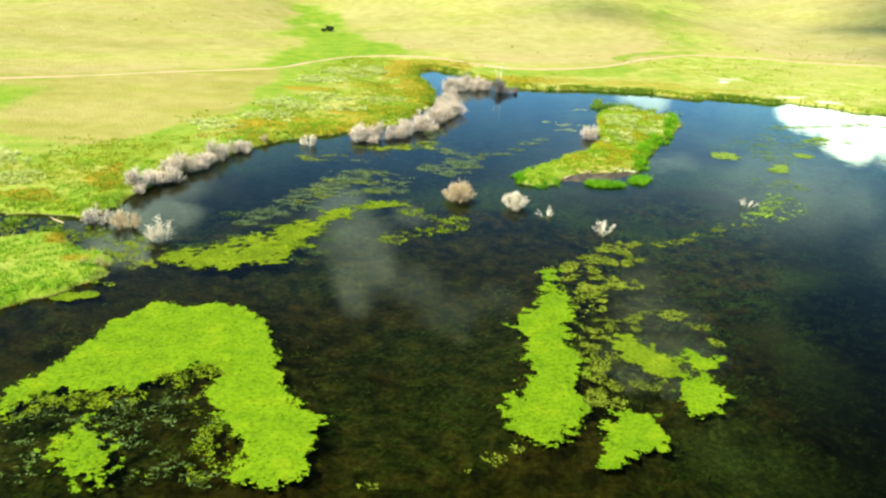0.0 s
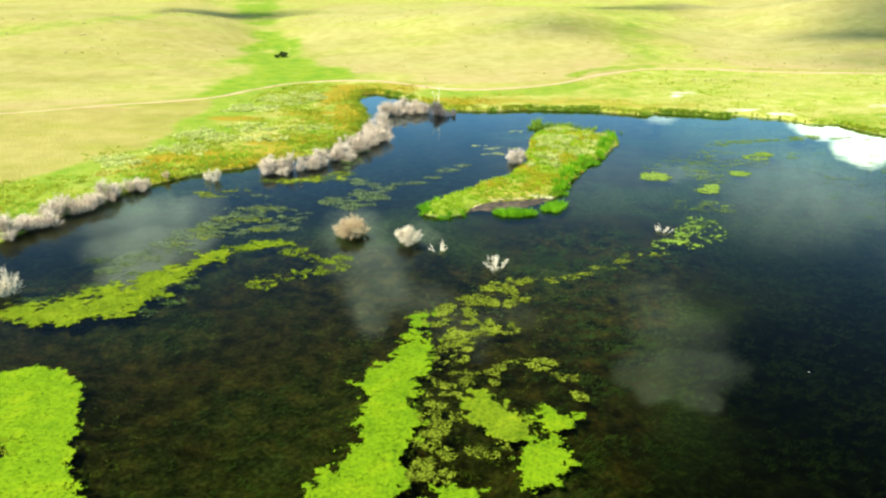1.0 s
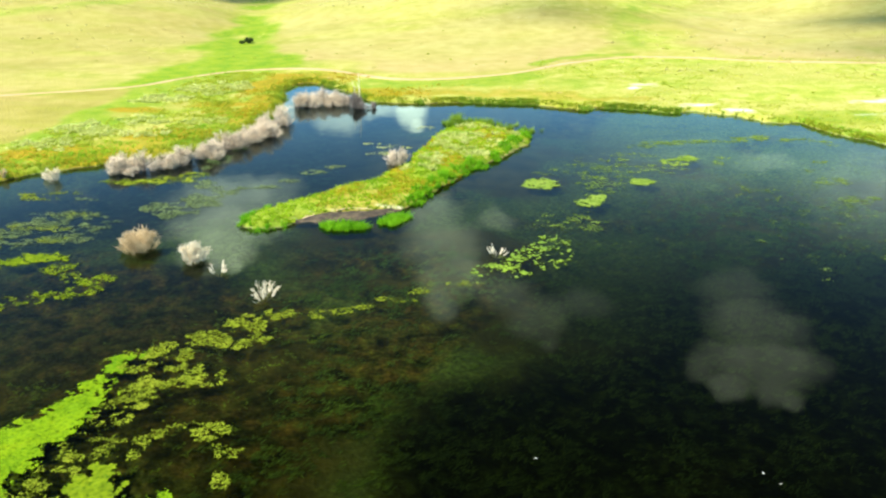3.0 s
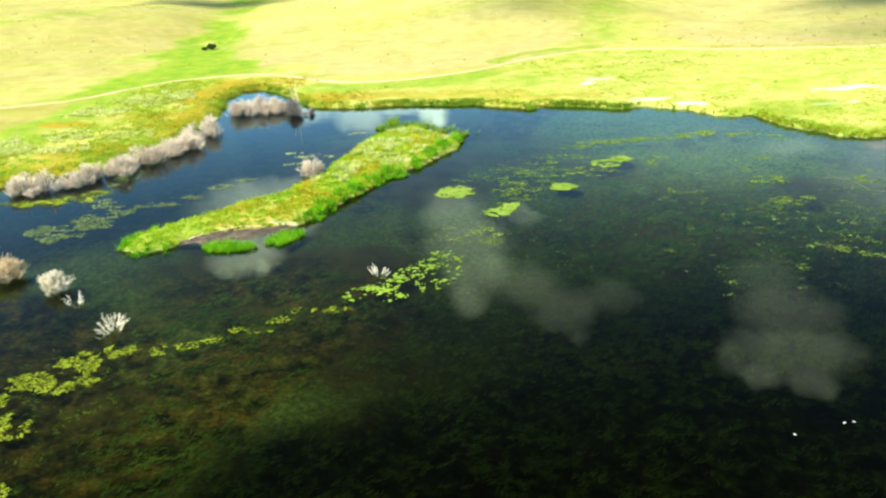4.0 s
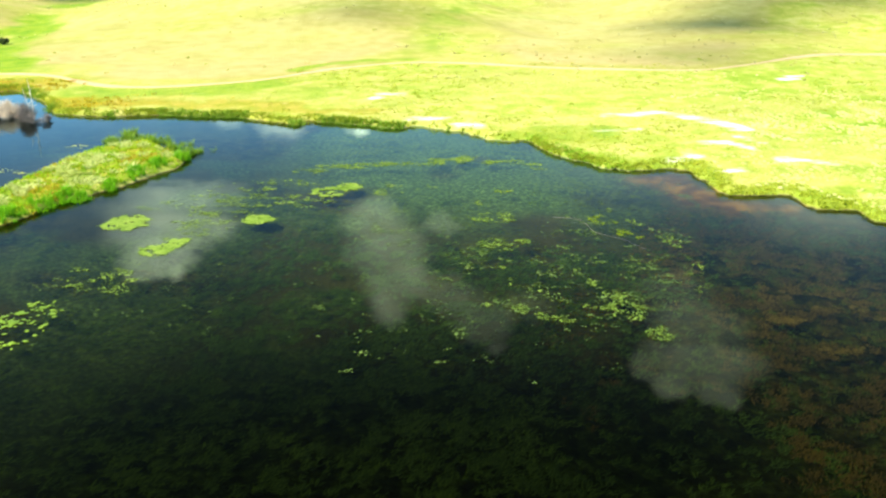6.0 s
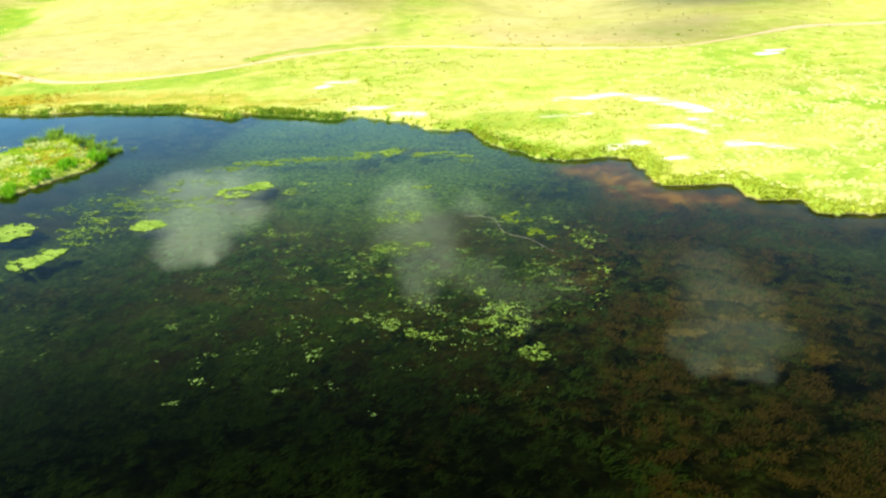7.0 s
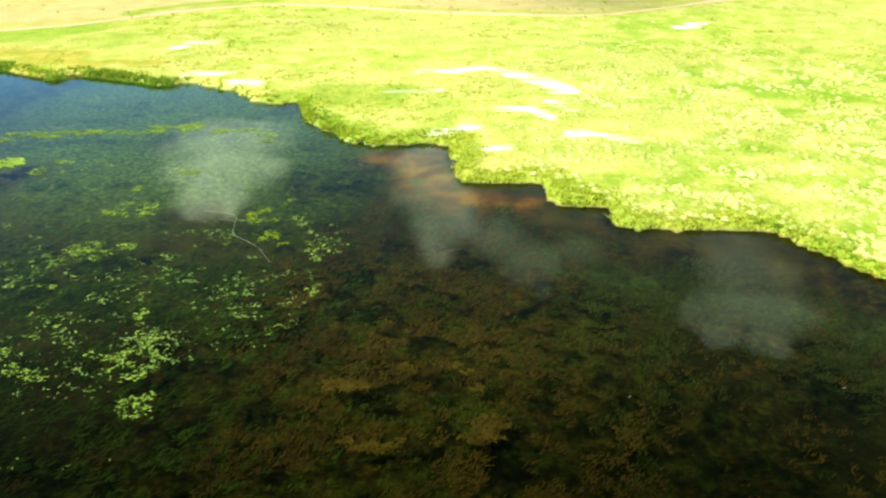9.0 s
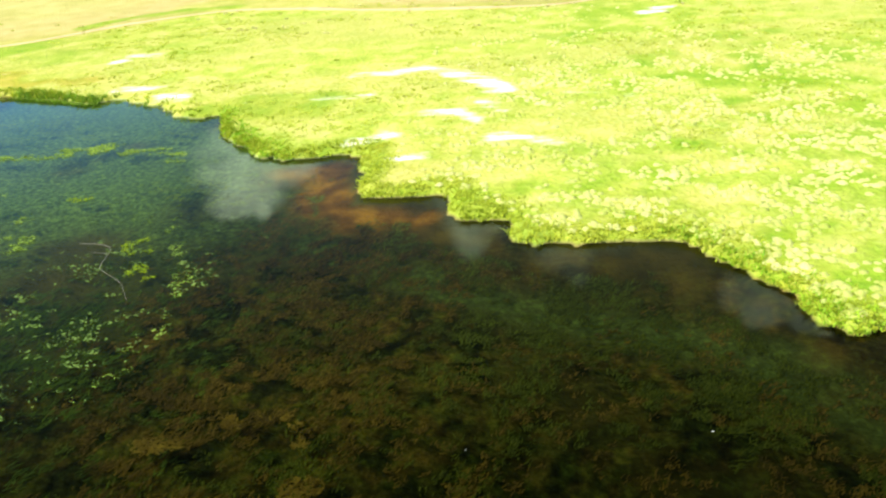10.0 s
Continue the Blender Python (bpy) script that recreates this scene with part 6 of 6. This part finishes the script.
fringe("bank_grass", "yellow grass hanging over the eastern bank", 60000, (60, 66, 94, 100), lambda x, y, d, i: smooth(-0.05, 0.15, d) * smooth(2.2, 0.3, d) * 0.55 * smooth(60, 64, x), 7, 0.15, 0.07, 0.2, 1.5, MEADOW, 70)
fringe("meadow_grass", "yellow-green meadow grass beyond the pond", 16000, (30, 88, 130, 136), lambda x, y, d, i: smooth(0.3, 1, d) * (salt_crust(x, y) < -0.4) * 0.5 * smooth(-0.2, 0.6, fbm(x, y, 8.0, 3, 3.3)), 9, 0.14, 0.09, 0.3, 2.0, MEADOW, 71)
fringe("scrub_dots", "small dark scrub dots on the meadow", 260, (-20, 100, 120, 145), lambda x, y, d, i: smooth(2, 4, d) * 0.35 * smooth(0.0, 0.5, fbm(x, y, 14.0, 2, 8.8)), 16, 0.2, 0.08, 0.22, 1.1, SEDGE, 72, "scrub")


fringe("dry_grass", "flattened tan dead grass at the low bank's edge", 300, (-21.2, 46.0, -18.9, 47.6), lambda x, y, d, i: (blobs(x, y, [(-20.0, 46.8, 0.8, 0.45)]) > 0) * 1.0, 12, 0.12, 0.05, 0.2, 2.0, DRY_TUFT, 78)
fringe("hill_tussocks", "pale dry tussocks dotted over the hills", 2500, (-90, 122, 170, 235), lambda x, y, d, i: smooth(-0.3, 0.5, fbm(x, y, 22.0, 3, 2.7)) * smooth(14, 18, d) * 0.7, 7, 0.26, 0.12, 0.35, 1.4, DRY_TUFT, 76)
fringe("hill_tussocks", "olive green tussocks strewn over the hills", 700, (-90, 122, 170, 235), lambda x, y, d, i: smooth(0.0, 0.6, fbm(x, y, 16.0, 3, 6.1)) * smooth(14, 18, d) * 0.7, 7, 0.24, 0.12, 0.3, 1.3, OLIVE_TUFT, 77)


# ---- unseen clouds added overhead to cast shadows on the far slopes ----
def cloud(label, x, y, rx, ry, seed):
    rng = np.random.default_rng(seed)
    at = Vector((x, y, 2.0)) + SUN_WAY * (1800 / SUN_WAY.z)
    bm = bmesh.new()
    for k in range(16):
        a, r = rng.random() * 6.3, 0.85 * np.sqrt(rng.random())
        s = 0.16 + 0.3 * rng.random()
        spot = Matrix.LocRotScale((rx * r * np.cos(a), ry * r * np.sin(a), 0), None, (rx * s, ry * s, min(rx, ry) * 0.35))
        bmesh.ops.create_icosphere(bm, subdivisions=3, radius=1.0, matrix=spot)
    for v in bm.verts:
        v.co += 0.3 * min(rx, ry) * noise.noise_vector(v.co * (3.0 / min(rx, ry)))
    me = bpy.data.meshes.new("cloud")
    bm.to_mesh(me)
    bm.free()
    me.materials.append(CLOUD)
    ob = tagged(new("cloud", me), label, "cloud", kind="structure")
    ob.location = at


cloud("unseen ragged white cloud added to shade a far slope", 93, 169, 14, 9, 1)
cloud("unseen ragged white cloud added to shade a far slope", 116, 187, 18, 9, 5)
cloud("unseen broad white cloud added to shade a far slope", -42, 230, 17, 11, 2)
cloud("unseen broad white cloud added to shade a far slope", 122, 218, 30, 14, 3)
cloud("unseen thin ragged white cloud added to shade a slope", 60, 232, 22, 7, 4)
cloud("unseen thin ragged white cloud added to shade a slope", 83, 142, 8, 6.5, 6)
cloud("unseen thin ragged white cloud added to shade a slope", 36, 171, 10, 5.5, 7)


# ---- weed under the surface ----
def pond_weed(label, n, box, keep, material, seed, tall, lie):
    """Fronds that rise from the bed and lie over with the drift of the water."""
    rng = np.random.default_rng(seed)
    p = scatter(n, box, seed, keep)
    k = 7
    at = np.repeat(p, k, 0) + rng.normal(0, 0.10, (len(p) * k, 2))
    top = np.minimum(height(at[:, 0], at[:, 1]) + 0.04, -0.04)
    base = np.c_[at, top]
    m = len(base)
    length = tall * (0.5 + rng.random(m))
    a = lie + rng.normal(0, 0.5, m)
    rise = np.minimum(-0.015 - top, 0.10 * rng.random(m))
    tip = base + np.stack([np.cos(a) * length, np.sin(a) * length, rise], -1)
    side = np.stack([-np.sin(a), np.cos(a), np.zeros(m)], -1) * (0.010 + 0.016 * rng.random(m))[:, None]
    middle = (base + tip) / 2 + side * rng.normal(0, 0.8, (m, 1))
    verts = np.stack([base - side, base + side, middle + side, middle - side, tip], 1).reshape(-1, 3)
    i = 5 * np.arange(m)[:, None]
    faces = np.stack([i + (0, 1, 2), i + (0, 2, 3), i + (3, 2, 4)], 1).reshape(-1, 3)
    return tagged(mesh_object("pond_weed", verts, faces, material), label, "water weed", kind="stuff")


clump = lambda x, y, k: smooth(-0.08, 0.30, 0.75 * fbm(x, y, 0.5, 2, k) + 0.6 * fbm(x, y, 1.7, 2, 2 * k))
pond_weed("dark green fronds of weed under the water", 40000, (-20, 26, 64, 84), lambda x, y, d, i: (d < -0.8) * smooth(-0.1, 0.5, fbm(x, y, 8.0, 4, 2.0) + 0.3 * smooth(30, 40, x)) * clump(x, y, 5.0) * (1 - 0.6 * smooth(20, 14, x) * smooth(50, 42, y)) * (1 - 0.6 * dark_middle(x, y)), WEED_GREEN, 81, 0.26, 0.5)
pond_weed("loose green fronds rising from the dark water", 17000, (12, 34, 60, 66), lambda x, y, d, i: clump(x, y, 9.0) * smooth(-0.4, 0.3, fbm(x, y, 4.0, 3, 5.5)) * smooth(12, 17, x) * (0.65 + 0.5 * smooth(34, 24, x)), WEED_GREEN, 85, 0.24, 0.6)
pond_weed("thick dark green weed lying over with the drift", 26000, (34, 52, 66, 80), lambda x, y, d, i: clump(x, y, 4.0) * smooth(34, 40, x) * smooth(80, 70, y) * (1 - 0.9 * brown_weed(x, y)) * (1 - 0.35 * dark_middle(x, y)), WEED_GREEN, 86, 0.30, 0.8)
pond_weed("brown fronds of weed under the water", 70000, (46, 46, 100, 84), lambda x, y, d, i: (d < -2.5) * smooth(-0.3, 0.4, fbm(x, y, 5.0, 4, 9.0) + 0.45 * smooth(60, 66, x)) * clump(x, y, 6.0) * (1 - 0.6 * smooth(72, 80, x)) * (1 - 0.9 * dark_middle(x, y)) * brown_weed(x, y), WEED_BROWN, 82, 0.17, 0.7)
pond_weed("olive fronds of weed among the brown", 46000, (56, 56, 100, 84), lambda x, y, d, i: (d < -2.2) * smooth(-0.4, 0.3, fbm(x, y, 4.0, 4, 3.0)) * clump(x, y, 7.0) * smooth(60, 76, x), WEED_OLIVE, 84, 0.16, 0.9)
pond_weed("green fronds of weed along the shallow bank", 12000, (58, 60, 96, 88), lambda x, y, d, i: (d < -2.0) * (d > -8.5) * smooth(-0.3, 0.4, fbm(x, y, 4.0, 3, 4.0)) * clump(x, y, 8.0), WEED_OLIVE, 83, 0.24, 0.2)


# ---- grass hummocks on the eastern bank ----
def hummocks(label, places, material, seed, size=1.0):
    """Low rounded tussocks: uneven domes, in one mesh."""
    rng = np.random.default_rng(seed)
    n, rings, sides = len(places), 3, 8
    r, tall = size * (0.2 + 0.32 * rng.random(n)), size * (0.13 + 0.17 * rng.random(n))
    z = height(places[:, 0], places[:, 1]) - 0.03
    a = np.arange(sides) / sides * 2 * np.pi
    verts = [np.c_[places, z + tall][:, None]]
    for k in range(1, rings + 1):
        e = k / rings
        out = 1.2 * r[:, None] * e * (0.75 + 0.5 * rng.random((n, sides)))
        up = tall[:, None] * 0.5 * (1 + np.cos(np.pi * e)) * (0.8 + 0.4 * rng.random((n, sides)))
        verts.append(np.stack([places[:, :1] + out * np.cos(a + 0.3 * k), places[:, 1:] + out * np.sin(a + 0.3 * k), z[:, None] + up], -1))
    v = np.concatenate(verts, 1)
    per = v.shape[1]
    i = per * np.arange(n)[:, None]
    faces = []
    for s in range(sides):
        t = (s + 1) % sides
        faces.append(np.concatenate([i, i + 1 + s, i + 1 + t], 1))
        for k in range(rings - 1):
            b, c = 1 + sides * k, 1 + sides * (k + 1)
            faces.append(np.concatenate([i + b + s, i + c + s, i + c + t], 1))
            faces.append(np.concatenate([i + b + s, i + c + t, i + b + t], 1))
    return tagged(mesh_object("grass_hummocks", v.reshape(-1, 3), np.concatenate(faces), material, smooth_shade=True), label, "tussocks", kind="stuff")


hummocks("rounded pale yellow tussocks crowding the eastern bank", scatter(38000, (62, 66, 130, 132), 91, lambda x, y, d, i: smooth(0.5, 1.0, d) * smooth(-0.6, 0.2, fbm(x, y, 6.0, 3, 4.4) + 0.015 * (x - 76)) * (salt_crust(x, y) < -0.3) * smooth(67, 80, x) * smooth(42, 16, d + 6 * fbm(x, y, 9.0, 2, 1.0)) * 0.9 * smooth(-0.6, 0.1, fbm(x, y, 1.5, 2, 6.0))), MEADOW_PALE, 92, 0.62)
hummocks("rounded grey-green tussocks in the western meadow", scatter(6000, (-42, 58, 8, 122), 93, lambda x, y, d, i: smooth(1.5, 3, d) * smooth(-0.1, 0.5, blobs(x, y, [(-17, 86.2, 3.2, 2.4), (-16, 92.6, 3.4, 2.6), (-11.5, 95.6, 4.2, 2.2), (-5, 95.2, 3.6, 1.5), (-11, 90.4, 4.6, 1.6), (-9.5, 113.5, 4.0, 3.6), (-14, 106, 3.4, 3.0), (-36, 66, 3.4, 3.6), (-33, 62, 3, 2), (-20.5, 81.5, 2.6, 1.8)]) + 0.8 * fbm(x, y, 2.5, 3, 2.5)) * 0.8), SAGE, 94, 0.7)
